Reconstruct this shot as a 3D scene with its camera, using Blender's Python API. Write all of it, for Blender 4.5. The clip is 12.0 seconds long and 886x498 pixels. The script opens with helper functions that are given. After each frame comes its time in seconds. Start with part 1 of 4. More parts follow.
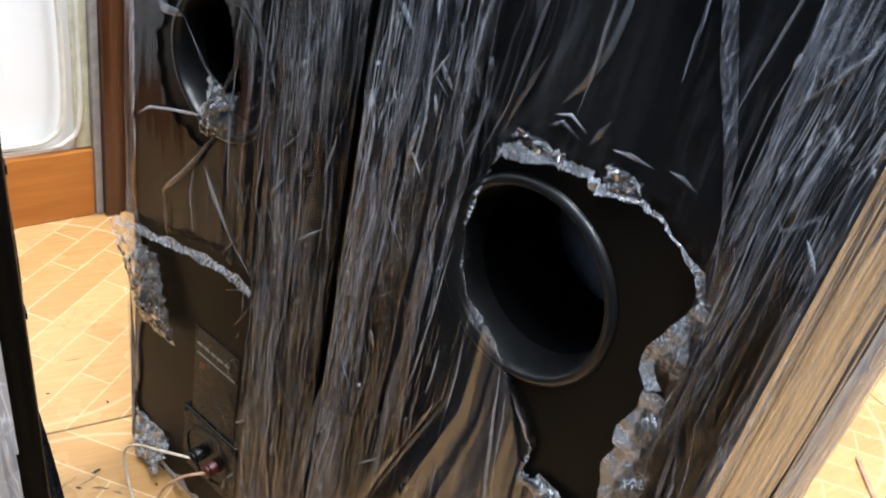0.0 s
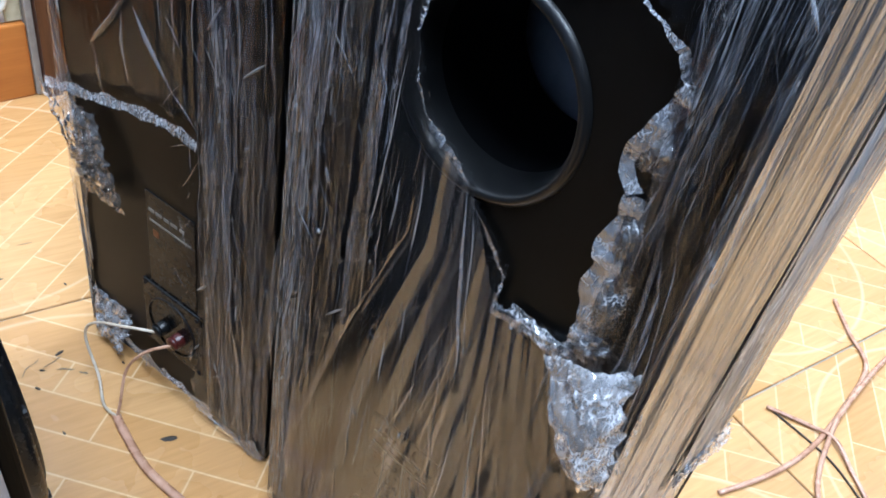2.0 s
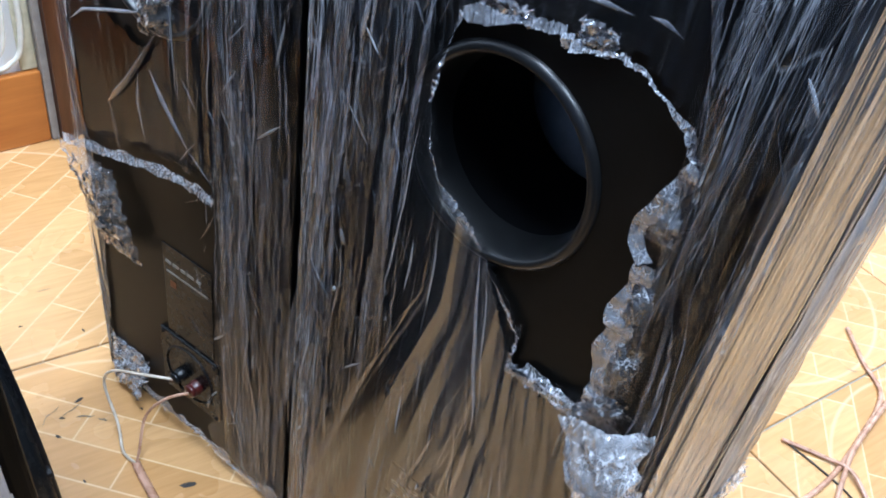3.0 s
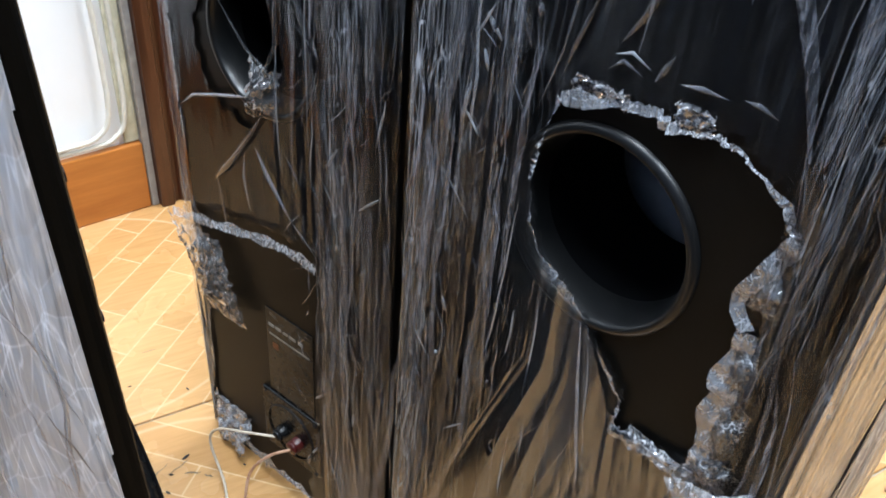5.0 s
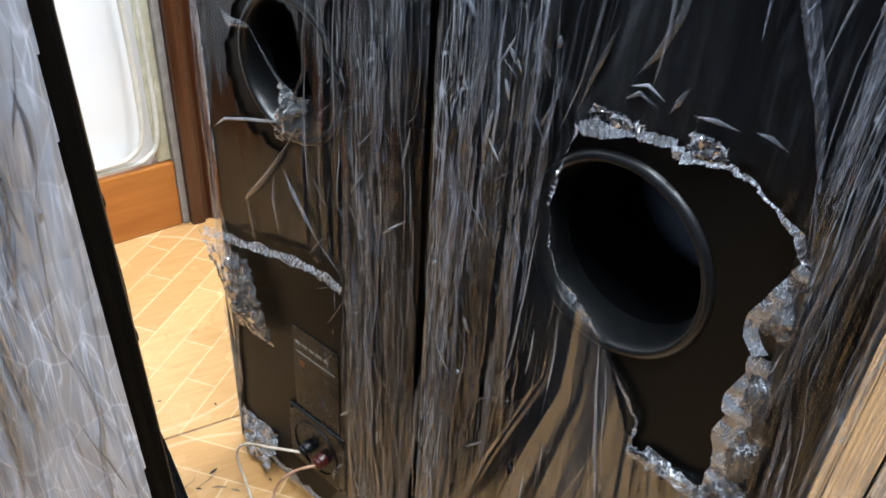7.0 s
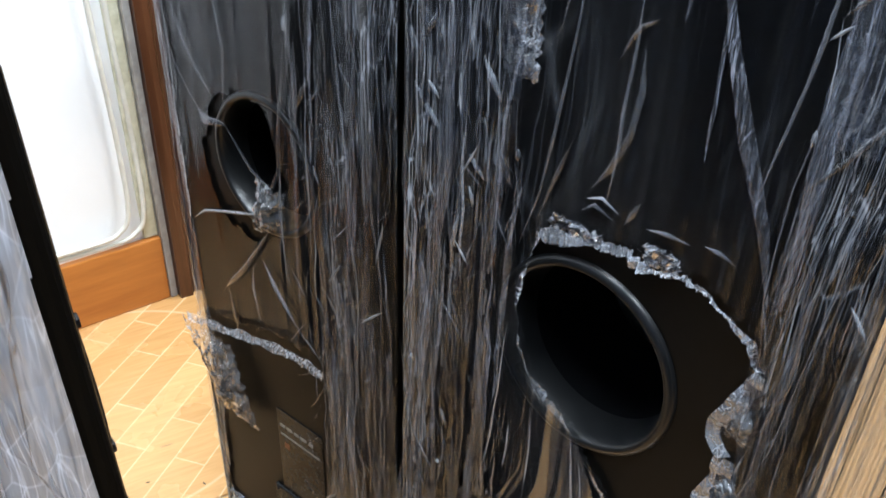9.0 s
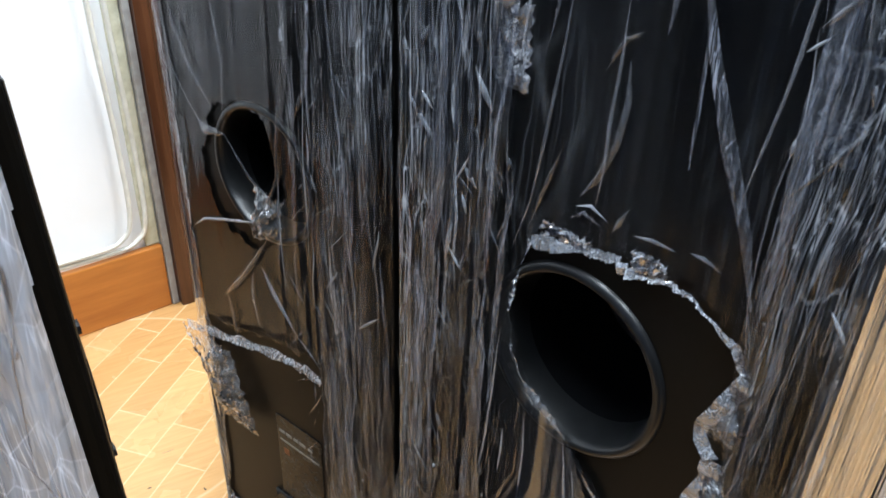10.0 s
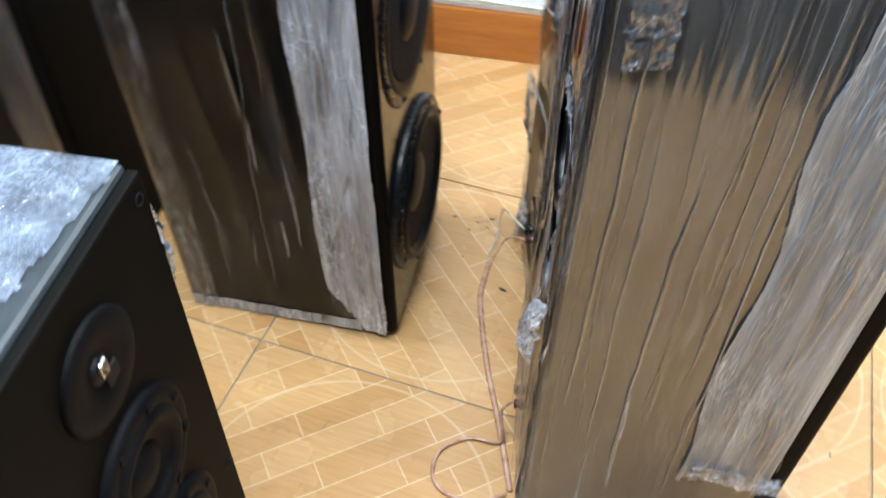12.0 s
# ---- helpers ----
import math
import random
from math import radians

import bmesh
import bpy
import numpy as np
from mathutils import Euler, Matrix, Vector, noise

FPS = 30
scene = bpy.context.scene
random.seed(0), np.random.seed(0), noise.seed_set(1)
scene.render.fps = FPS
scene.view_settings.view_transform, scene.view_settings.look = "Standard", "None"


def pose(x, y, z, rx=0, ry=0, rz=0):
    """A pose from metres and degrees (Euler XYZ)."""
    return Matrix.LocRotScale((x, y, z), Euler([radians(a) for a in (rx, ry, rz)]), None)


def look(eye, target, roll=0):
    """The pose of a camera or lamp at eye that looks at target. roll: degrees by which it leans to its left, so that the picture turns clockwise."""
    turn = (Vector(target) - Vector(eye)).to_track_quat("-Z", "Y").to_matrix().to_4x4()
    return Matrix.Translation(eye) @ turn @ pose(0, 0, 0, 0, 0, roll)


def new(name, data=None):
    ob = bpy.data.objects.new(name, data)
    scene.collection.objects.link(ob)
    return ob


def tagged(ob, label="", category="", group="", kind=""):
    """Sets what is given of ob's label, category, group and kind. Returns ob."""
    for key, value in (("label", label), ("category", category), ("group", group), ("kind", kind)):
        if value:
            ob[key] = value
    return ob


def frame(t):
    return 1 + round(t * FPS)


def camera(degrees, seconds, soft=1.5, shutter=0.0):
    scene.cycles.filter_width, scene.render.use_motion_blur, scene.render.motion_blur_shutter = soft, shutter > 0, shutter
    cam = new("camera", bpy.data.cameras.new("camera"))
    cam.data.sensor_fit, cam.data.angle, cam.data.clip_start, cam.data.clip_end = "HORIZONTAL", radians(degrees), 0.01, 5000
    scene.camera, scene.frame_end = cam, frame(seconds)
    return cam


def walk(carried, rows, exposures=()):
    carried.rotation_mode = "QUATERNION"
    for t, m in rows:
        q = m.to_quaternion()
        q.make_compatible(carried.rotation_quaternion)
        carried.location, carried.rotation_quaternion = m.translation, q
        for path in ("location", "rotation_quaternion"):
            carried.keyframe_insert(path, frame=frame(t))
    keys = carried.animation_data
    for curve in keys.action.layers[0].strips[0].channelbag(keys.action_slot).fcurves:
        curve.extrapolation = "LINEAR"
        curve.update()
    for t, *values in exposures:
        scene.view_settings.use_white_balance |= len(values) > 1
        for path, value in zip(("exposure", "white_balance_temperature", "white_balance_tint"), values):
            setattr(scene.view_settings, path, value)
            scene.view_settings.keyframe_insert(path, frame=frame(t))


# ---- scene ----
cam = camera(55.4, 12.0, soft=1.7, shutter=0.6)
PATH = [
    (0, (0.003, -0.004, 0.867), (-1.057, 1.302, -0.215), 13.0),
    (0.5, (0.004, -0.006, 0.851), (-1.004, 1.333, -0.242), 13.7),
    (1, (0.014, -0.004, 0.835), (-0.964, 1.298, -0.326), 13.4),
    (1.5, (0.016, 0.012, 0.808), (-0.91, 1.286, -0.425), 12.7),
    (2, (0.006, 0.02, 0.806), (-0.876, 1.283, -0.469), 12.3),
    (2.5, (-0.003, 0.023, 0.827), (-0.892, 1.295, -0.434), 11.4),
    (2.7, (-0.005, 0.023, 0.831), (-0.906, 1.296, -0.42), 11.1),
    (4.3, (-0.003, 0.002, 0.847), (-1.037, 1.201, -0.375), 6.4),
    (4.5, (-0.009, -0.002, 0.856), (-1.057, 1.196, -0.355), 5.8),
    (5, (-0.014, -0.001, 0.862), (-1.105, 1.184, -0.324), 4.8),
    (5.5, (-0.008, -0.013, 0.869), (-1.128, 1.151, -0.31), 4.8),
    (6, (-0.008, -0.009, 0.877), (-1.143, 1.149, -0.294), 4.2),
    (6.5, (-0.008, -0.009, 0.874), (-1.151, 1.148, -0.291), 4.0),
    (8.3, (0.006, 0.004, 0.897), (-1.174, 1.165, -0.225), 2.7),
    (8.5, (0.004, 0.004, 0.903), (-1.18, 1.181, -0.2), 2.5),
    (9, (-0.002, 0.011, 0.915), (-1.19, 1.211, -0.156), 2.1),
    (9.5, (-0.006, 0.01, 0.914), (-1.196, 1.223, -0.141), 2.0),
    (10, (0.008, 0.009, 0.921), (-1.191, 1.211, -0.138), 1.8),
    (10.5, (0.038, 0.023, 0.933), (-1.168, 1.199, -0.145), 1.8),
    (11, (0.124, 0.023, 0.959), (-1.101, 1.002, -0.282), 3.5),
    (11.4, (0.242, 0.062, 0.987), (-1.042, 0.599, -0.45), 1.8),
    (11.5, (0.311, 0.081, 1.03), (-0.996, 0.483, -0.43), 0.7),
    (11.6, (0.351, 0.118, 1.055), (-0.952, 0.365, -0.442), -0.2),
    (11.8, (0.455, 0.199, 1.144), (-0.883, 0.266, -0.341), 0.5),
    (12, (0.508, 0.278, 1.191), (-0.858, 0.192, -0.267), 1.4),
]
walk(cam, [(t, look(eye, target, roll)) for t, eye, target, roll in PATH], [(0, 0.0, 6600, 17), (1.5, 0.0, 5950, 15), (2.5, 0.0, 5550, 15), (4.3, 0.0, 6000, 15), (5.5, 0.0, 6450, 15), (11.2, 0.0, 6400, 13), (11.6, -0.08, 6150, 12), (12, -0.22, 6250, 12)])

# ---- light: a shop room under cool ceiling tubes ----
scene.view_settings.exposure = 0.0
world = bpy.data.worlds.new("room_air")
world.use_nodes = True
world.node_tree.nodes["Background"].inputs[0].default_value = (0.6, 0.7, 0.85, 1)
world.node_tree.nodes["Background"].inputs[1].default_value = 0.05
scene.world = world
TUBES = [(-0.40, -0.05), (0.62, -0.10), (-0.80, 1.25), (0.62, 2.3)]
TUBE_Z, TUBE_WATTS = 2.70, 70.0


def tube_lamp(x, y):
    lamp = bpy.data.lights.new("tube_light", "AREA")
    lamp.shape, lamp.size, lamp.size_y = "RECTANGLE", 0.12, 1.15
    lamp.energy, lamp.color = TUBE_WATTS, (0.80, 0.93, 1.0)
    ob = new("tube_light", lamp)
    ob.matrix_world = pose(x, y, TUBE_Z - 0.06)


for x, y in TUBES:
    tube_lamp(x, y)


# ---- materials ----
def material(name):
    mat = bpy.data.materials.new(name)
    mat.use_nodes = True
    nt = mat.node_tree
    return mat, nt, nt.nodes["Principled BSDF"]


def node(nt, kind, **inputs):
    n = nt.nodes.new(kind)
    for key, value in inputs.items():
        n.inputs[key.replace("_", " ")].default_value = value
    return n


def ramp(nt, source, stops):
    r = nt.nodes.new("ShaderNodeValToRGB")
    while len(r.color_ramp.elements) < len(stops):
        r.color_ramp.elements.new(0.5)
    for e, (p, c) in zip(r.color_ramp.elements, stops):
        e.position, e.color = p, (*c, 1) if len(c) == 3 else c
    nt.links.new(source, r.inputs[0])
    return r.outputs[0]


def grey(*stops):
    return [(p, (v, v, v)) for p, v in stops]


def coords(nt, scale=(1, 1, 1), turn=0.0, kind="Object"):
    tc = nt.nodes.new("ShaderNodeTexCoord")
    mp = nt.nodes.new("ShaderNodeMapping")
    mp.inputs["Scale"].default_value = scale
    mp.inputs["Rotation"].default_value = (0, 0, turn)
    nt.links.new(tc.outputs[kind], mp.inputs["Vector"])
    return mp.outputs[0]


def noise_tex(nt, vec, scale, detail=4.0, rough=0.55):
    n = node(nt, "ShaderNodeTexNoise", Scale=scale, Detail=detail, Roughness=rough)
    nt.links.new(vec, n.inputs["Vector"])
    return n.outputs["Fac"]


def bump(nt, height, strength, distance, into):
    b = node(nt, "ShaderNodeBump", Strength=strength, Distance=distance)
    nt.links.new(height, b.inputs["Height"])
    nt.links.new(b.outputs[0], into)
    return b


def mottled(name, dark, light, rough, scale=40.0, stretch=(1, 1, 1), bump_by=0.1, metal=0.0, spread=0.12, spec=0.5):
    """A surface with two scales of colour, uneven gloss and fine relief."""
    mat, nt, bsdf = material(name)
    vec = coords(nt, stretch)
    big, fine = noise_tex(nt, vec, scale * 0.15), noise_tex(nt, vec, scale)
    mixed = nt.nodes.new("ShaderNodeMath")
    mixed.operation = "MULTIPLY"
    nt.links.new(big, mixed.inputs[0])
    nt.links.new(fine, mixed.inputs[1])
    nt.links.new(ramp(nt, mixed.outputs[0], [(0.12, dark), (0.4, light)]), bsdf.inputs["Base Color"])
    nt.links.new(ramp(nt, fine, grey((0.3, max(rough - spread, 0.02)), (0.7, min(rough + spread, 1)))), bsdf.inputs["Roughness"])
    bsdf.inputs["Metallic"].default_value = metal
    bsdf.inputs["Specular IOR Level"].default_value = spec
    if bump_by:
        bump(nt, fine, bump_by, 0.002, bsdf.inputs["Normal"])
    return mat


def film_material(name, across=90.0, along=2.2, lines=0.5, patch=(0.42, 0.62), veil=0.0, gloss_rough=0.10, relief=0.35, ior=1.5, clear=0.95, soft=0.0, island_glint=0.0, body=(0.52, 0.55, 0.60), crinkle=(0.5, 0.06, 0.0)):
    """Clear stretch film: see-through and glossy, with thin creases whose shine is painted as pale satin lines. across,
    along: creases to the metre;
    lines: how strong the painted crease shine is; veil: even paleness, for milky layers and for sheen; soft: broad
    painted sheen;
    crinkle: facets across and along, as shares of across, and how deep they are."""
    mat, nt, bsdf = material(name)
    nt.nodes.remove(bsdf)
    out = nt.nodes["Material Output"]
    warp = node(nt, "ShaderNodeTexNoise", Scale=1.0, Detail=3.0)
    nt.links.new(coords(nt, (7, 7, 3.5)), warp.inputs["Vector"])
    shift = nt.nodes.new("ShaderNodeVectorMath")
    shift.operation = "MULTIPLY_ADD"
    nt.links.new(warp.outputs["Color"], shift.inputs[0])
    shift.inputs[1].default_value = (0.035, 0.035, 0.0)
    nt.links.new(coords(nt), shift.inputs[2])

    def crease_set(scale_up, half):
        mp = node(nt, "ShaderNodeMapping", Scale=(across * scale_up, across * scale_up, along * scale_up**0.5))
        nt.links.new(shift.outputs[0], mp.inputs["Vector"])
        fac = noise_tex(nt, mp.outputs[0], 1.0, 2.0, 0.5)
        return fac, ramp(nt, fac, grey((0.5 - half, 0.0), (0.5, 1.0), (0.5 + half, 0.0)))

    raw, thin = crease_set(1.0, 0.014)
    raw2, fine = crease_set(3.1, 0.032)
    cells = node(nt, "ShaderNodeTexVoronoi", Scale=1.0, Randomness=1.0)
    cells.feature = "DISTANCE_TO_EDGE"
    mp = node(nt, "ShaderNodeMapping", Scale=(across * crinkle[0], across * crinkle[0], across * crinkle[1]))
    nt.links.new(shift.outputs[0], mp.inputs["Vector"])
    nt.links.new(mp.outputs[0], cells.inputs["Vector"])
    net = ramp(nt, cells.outputs["Distance"], grey((0.0, 1.0), (0.035, 0.0)))
    facets = nt.nodes.new("ShaderNodeMath")
    facets.operation = "MULTIPLY"
    nt.links.new(cells.outputs["Distance"], facets.inputs[0])
    facets.inputs[1].default_value = crinkle[2]
    most = nt.nodes.new("ShaderNodeMath")
    most.operation = "MAXIMUM"
    nt.links.new(thin, most.inputs[0])
    nt.links.new(fine, most.inputs[1])
    netted = nt.nodes.new("ShaderNodeMath")
    netted.operation = "MULTIPLY_ADD"
    nt.links.new(net, netted.inputs[0])
    netted.inputs[1].default_value = 0.6 if crinkle[2] else 0.0
    nt.links.new(most.outputs[0], netted.inputs[2])
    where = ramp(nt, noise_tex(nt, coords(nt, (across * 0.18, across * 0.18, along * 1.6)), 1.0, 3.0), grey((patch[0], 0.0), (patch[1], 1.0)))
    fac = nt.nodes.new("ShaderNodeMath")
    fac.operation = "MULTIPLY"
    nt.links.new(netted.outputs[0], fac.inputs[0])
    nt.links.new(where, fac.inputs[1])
    # how much pale satin is laid on: painted crease shine plus sheen
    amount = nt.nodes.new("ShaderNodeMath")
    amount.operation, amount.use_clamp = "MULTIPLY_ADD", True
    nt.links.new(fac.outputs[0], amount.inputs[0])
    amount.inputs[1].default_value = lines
    # broad pale streaks, a sheen painted between the creases
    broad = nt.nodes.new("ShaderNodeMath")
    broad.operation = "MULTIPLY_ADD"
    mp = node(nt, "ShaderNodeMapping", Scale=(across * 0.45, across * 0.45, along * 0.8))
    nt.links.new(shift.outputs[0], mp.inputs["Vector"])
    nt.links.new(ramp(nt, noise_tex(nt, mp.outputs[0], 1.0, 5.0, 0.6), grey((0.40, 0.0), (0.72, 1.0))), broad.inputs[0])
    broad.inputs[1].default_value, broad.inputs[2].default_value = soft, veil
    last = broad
    # random paleness for each loose blade, painted in place of highlights
    if island_glint:
        geo = nt.nodes.new("ShaderNodeNewGeometry")
        power = nt.nodes.new("ShaderNodeMath")
        power.operation = "POWER"
        nt.links.new(geo.outputs["Random Per Island"], power.inputs[0])
        power.inputs[1].default_value = 4.0
        last = nt.nodes.new("ShaderNodeMath")
        last.operation = "MULTIPLY_ADD"
        nt.links.new(power.outputs[0], last.inputs[0])
        last.inputs[1].default_value = island_glint
        nt.links.new(broad.outputs[0], last.inputs[2])
    nt.links.new(last.outputs[0], amount.inputs[2])
    clear_node = node(nt, "ShaderNodeBsdfTransparent", Color=(clear, clear, clear, 1))
    shiny = node(nt, "ShaderNodeBsdfGlossy", Color=(0.95, 0.96, 1.0, 1), Roughness=gloss_rough)
    heights = nt.nodes.new("ShaderNodeMath")
    heights.operation = "ADD"
    nt.links.new(raw, heights.inputs[0])
    nt.links.new(raw2, heights.inputs[1])
    folded = nt.nodes.new("ShaderNodeMath")
    folded.operation = "ADD"
    nt.links.new(heights.outputs[0], folded.inputs[0])
    nt.links.new(facets.outputs[0], folded.inputs[1])
    heights = folded
    bump(nt, heights.outputs[0], relief, 0.004, shiny.inputs["Normal"])
    fres = node(nt, "ShaderNodeFresnel", IOR=ior)
    mix = nt.nodes.new("ShaderNodeMixShader")
    for a, b in ((fres.outputs[0], mix.inputs[0]), (clear_node.outputs[0], mix.inputs[1]), (shiny.outputs[0], mix.inputs[2])):
        nt.links.new(a, b)
    # pale body colour that carries the painted shine
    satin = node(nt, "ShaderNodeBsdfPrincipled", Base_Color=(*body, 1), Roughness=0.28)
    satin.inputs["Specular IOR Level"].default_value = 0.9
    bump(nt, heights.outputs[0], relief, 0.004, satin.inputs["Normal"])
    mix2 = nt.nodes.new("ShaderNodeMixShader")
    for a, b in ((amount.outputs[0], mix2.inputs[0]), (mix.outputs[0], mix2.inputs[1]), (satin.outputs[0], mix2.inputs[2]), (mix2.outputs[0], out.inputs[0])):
        nt.links.new(a, b)
    return mat


def tile_material(name, turn):
    """Glazed floor tile printed with slanting parquet strips and a ring."""
    mat, nt, bsdf = material(name)
    vec = coords(nt, (1, 1, 1), turn)
    brick = node(nt, "ShaderNodeTexBrick", Color1=(0.45, 0.240, 0.088, 1), Color2=(0.56, 0.330, 0.142, 1), Mortar=(0.67, 0.48, 0.28, 1), Scale=1.0, Mortar_Size=0.0019, Mortar_Smooth=1.0, Bias=0.1, Brick_Width=0.19, Row_Height=0.048)
    brick.offset, brick.offset_frequency = 0.37, 2
    nt.links.new(vec, brick.inputs["Vector"])
    grain = noise_tex(nt, coords(nt, (14, 160, 1), turn), 1.0, 6.0, 0.6)
    cloud = noise_tex(nt, coords(nt), 9.0, 3.0)
    shade = ramp(nt, grain, [(0.3, (0.84, 0.78, 0.70)), (0.7, (1.08, 1.06, 1.04))])
    mul = nt.nodes.new("ShaderNodeMix")
    mul.data_type, mul.blend_type = "RGBA", "MULTIPLY"
    mul.inputs[0].default_value = 0.8
    nt.links.new(brick.outputs["Color"], mul.inputs[6])
    nt.links.new(shade, mul.inputs[7])
    ring = nt.nodes.new("ShaderNodeVectorMath")
    ring.operation = "LENGTH"
    nt.links.new(coords(nt), ring.inputs[0])
    line = ramp(nt, ring.outputs[1], grey((0.0, 0.0), (0.2345, 0.0), (0.236, 1.0), (0.2385, 1.0), (0.240, 0.0)))
    pale = nt.nodes.new("ShaderNodeMix")
    pale.data_type = "RGBA"
    pale.inputs[7].default_value = (0.65, 0.465, 0.28, 1)
    soft = nt.nodes.new("ShaderNodeMath")
    soft.operation = "MULTIPLY"
    soft.inputs[1].default_value = 0.6
    nt.links.new(line, soft.inputs[0])
    nt.links.new(soft.outputs[0], pale.inputs[0])
    nt.links.new(mul.outputs[2], pale.inputs[6])
    dirt = ramp(nt, noise_tex(nt, coords(nt), 55.0, 5.0, 0.7), [(0.70, (1, 1, 1)), (0.80, (0.45, 0.38, 0.30))])
    stain = nt.nodes.new("ShaderNodeMix")
    stain.data_type, stain.blend_type = "RGBA", "MULTIPLY"
    stain.inputs[0].default_value = 0.8
    nt.links.new(pale.outputs[2], stain.inputs[6])
    nt.links.new(dirt, stain.inputs[7])
    nt.links.new(stain.outputs[2], bsdf.inputs["Base Color"])
    nt.links.new(ramp(nt, cloud, grey((0.3, 0.16), (0.7, 0.34))), bsdf.inputs["Roughness"])
    bump(nt, grain, 0.05, 0.001, bsdf.inputs["Normal"])
    return mat


def wood(name, dark, light, rough=0.35, along=(30, 3, 30)):
    mat, nt, bsdf = material(name)
    grain = noise_tex(nt, coords(nt, along), 1.0, 6.0, 0.65)
    nt.links.new(ramp(nt, grain, [(0.3, dark), (0.68, light)]), bsdf.inputs["Base Color"])
    bsdf.inputs["Roughness"].default_value = rough
    bump(nt, grain, 0.15, 0.001, bsdf.inputs["Normal"])
    return mat


BLACK_VINYL = mottled("black_vinyl", (0.0042, 0.0037, 0.0031), (0.0054, 0.0048, 0.0041), 0.36, 220.0, bump_by=0.0, spec=0.12, spread=0.008)
BLACK_GLOSS = mottled("black_lacquer", (0.008, 0.008, 0.009), (0.014, 0.014, 0.015), 0.16, 60.0, bump_by=0.02, spread=0.06)
BLACK_PLASTIC = mottled("black_plastic", (0.006, 0.0065, 0.007), (0.008, 0.0085, 0.009), 0.27, 150.0, bump_by=0.0, spread=0.01, spec=0.22)
TUBE_BLACK = mottled("matt_black_tube", (0.002, 0.0022, 0.0026), (0.003, 0.0033, 0.0038), 0.5, 60.0, bump_by=0.0, spec=0.06, spread=0.02)
DRIVER_BLACK = mottled("matt_driver_black", (0.0022, 0.0022, 0.0027), (0.004, 0.004, 0.005), 0.55, 120.0, bump_by=0.0, spec=0.10, spread=0.03)
BLACK_RUBBER = mottled("black_rubber", (0.004, 0.004, 0.005), (0.007, 0.007, 0.008), 0.45, 120.0, bump_by=0.0, spec=0.2, spread=0.03)
PAPER_CONE = mottled("paper_cone", (0.006, 0.006, 0.007), (0.012, 0.012, 0.014), 0.7, 180.0, bump_by=0.1, spec=0.15)
MATT_BAFFLE = mottled("matt_dark_baffle", (0.0030, 0.0026, 0.0020), (0.0042, 0.0037, 0.0030), 0.6, 160.0, bump_by=0.0, spec=0.06, spread=0.02)
GREY_EDGE = mottled("grey_painted_edge", (0.018, 0.023, 0.026), (0.025, 0.032, 0.036), 0.5, 90.0, bump_by=0.05)
PORT_PLASTIC = mottled("satin_port_plastic", (0.005, 0.0055, 0.006), (0.007, 0.0075, 0.008), 0.33, 150.0, bump_by=0.0, spread=0.02, spec=0.42)
WADDING = mottled("grey_wadding", (0.45, 0.47, 0.50), (0.60, 0.62, 0.65), 0.9, 60.0, spec=0.1)
CHROME = mottled("steel", (0.5, 0.5, 0.5), (0.7, 0.7, 0.7), 0.25, 200.0, metal=1.0, bump_by=0.0)
RED_PLASTIC = mottled("red_plastic", (0.04, 0.004, 0.004), (0.06, 0.006, 0.005), 0.35, 90.0)
PRINT_WHITE = mottled("pale_print", (0.16, 0.15, 0.135), (0.26, 0.245, 0.22), 0.6, 120.0, bump_by=0.0)
PRINT_ORANGE = mottled("orange_print", (0.12, 0.035, 0.010), (0.18, 0.055, 0.015), 0.6, 120.0, bump_by=0.0)
# unseen south wall: colour chosen to give back films dim bluish reflections
WALL_GREY = mottled("blue_grey_unseen_wall", (0.036, 0.052, 0.090), (0.058, 0.082, 0.140), 0.6, 12.0, bump_by=0.08)
# unseen east wall: kept dark so side films reflect less
WALL_DARK = mottled("dark_unseen_wall", (0.012, 0.013, 0.018), (0.022, 0.024, 0.032), 0.6, 12.0, bump_by=0.08)
WALL_WHITE = mottled("white_wall_paint", (0.82, 0.83, 0.83), (0.88, 0.88, 0.88), 0.6, 12.0, bump_by=0.08)
CREAM_TRIM = mottled("cream_trim", (0.42, 0.40, 0.28), (0.66, 0.64, 0.50), 0.5, 60.0)
CABLE_WHITE = mottled("white_cable", (0.55, 0.53, 0.46), (0.72, 0.70, 0.62), 0.45, 60.0)
ORANGE_WOOD = wood("orange_varnished_wood", (0.34, 0.105, 0.018), (0.50, 0.18, 0.035), 0.3, (40, 4, 40))
BROWN_WOOD = wood("brown_varnished_wood", (0.040, 0.014, 0.006), (0.105, 0.038, 0.016), 0.3, (50, 50, 3))
GROUT = mottled("grey_grout", (0.22, 0.20, 0.15), (0.36, 0.33, 0.26), 0.8, 60.0)
GREY_FILLER = mottled("grey_filler", (0.25, 0.23, 0.21), (0.42, 0.40, 0.37), 0.8, 60.0)
TILE_A = tile_material("parquet_tile", radians(44))
TILE_B = tile_material("parquet_tile_turned", radians(-44))
COPPER_WIRE = mottled("copper_speaker_wire", (0.34, 0.17, 0.10), (0.55, 0.33, 0.23), 0.3, 60.0)
CLEAR_WIRE = mottled("pale_speaker_wire", (0.40, 0.33, 0.25), (0.60, 0.52, 0.42), 0.25, 60.0)
DIRT = mottled("dark_scrap", (0.02, 0.016, 0.012), (0.06, 0.05, 0.04), 0.8, 90.0)
TUBE_GLASS, tube_nt, tube_bsdf = material("lit_tube")
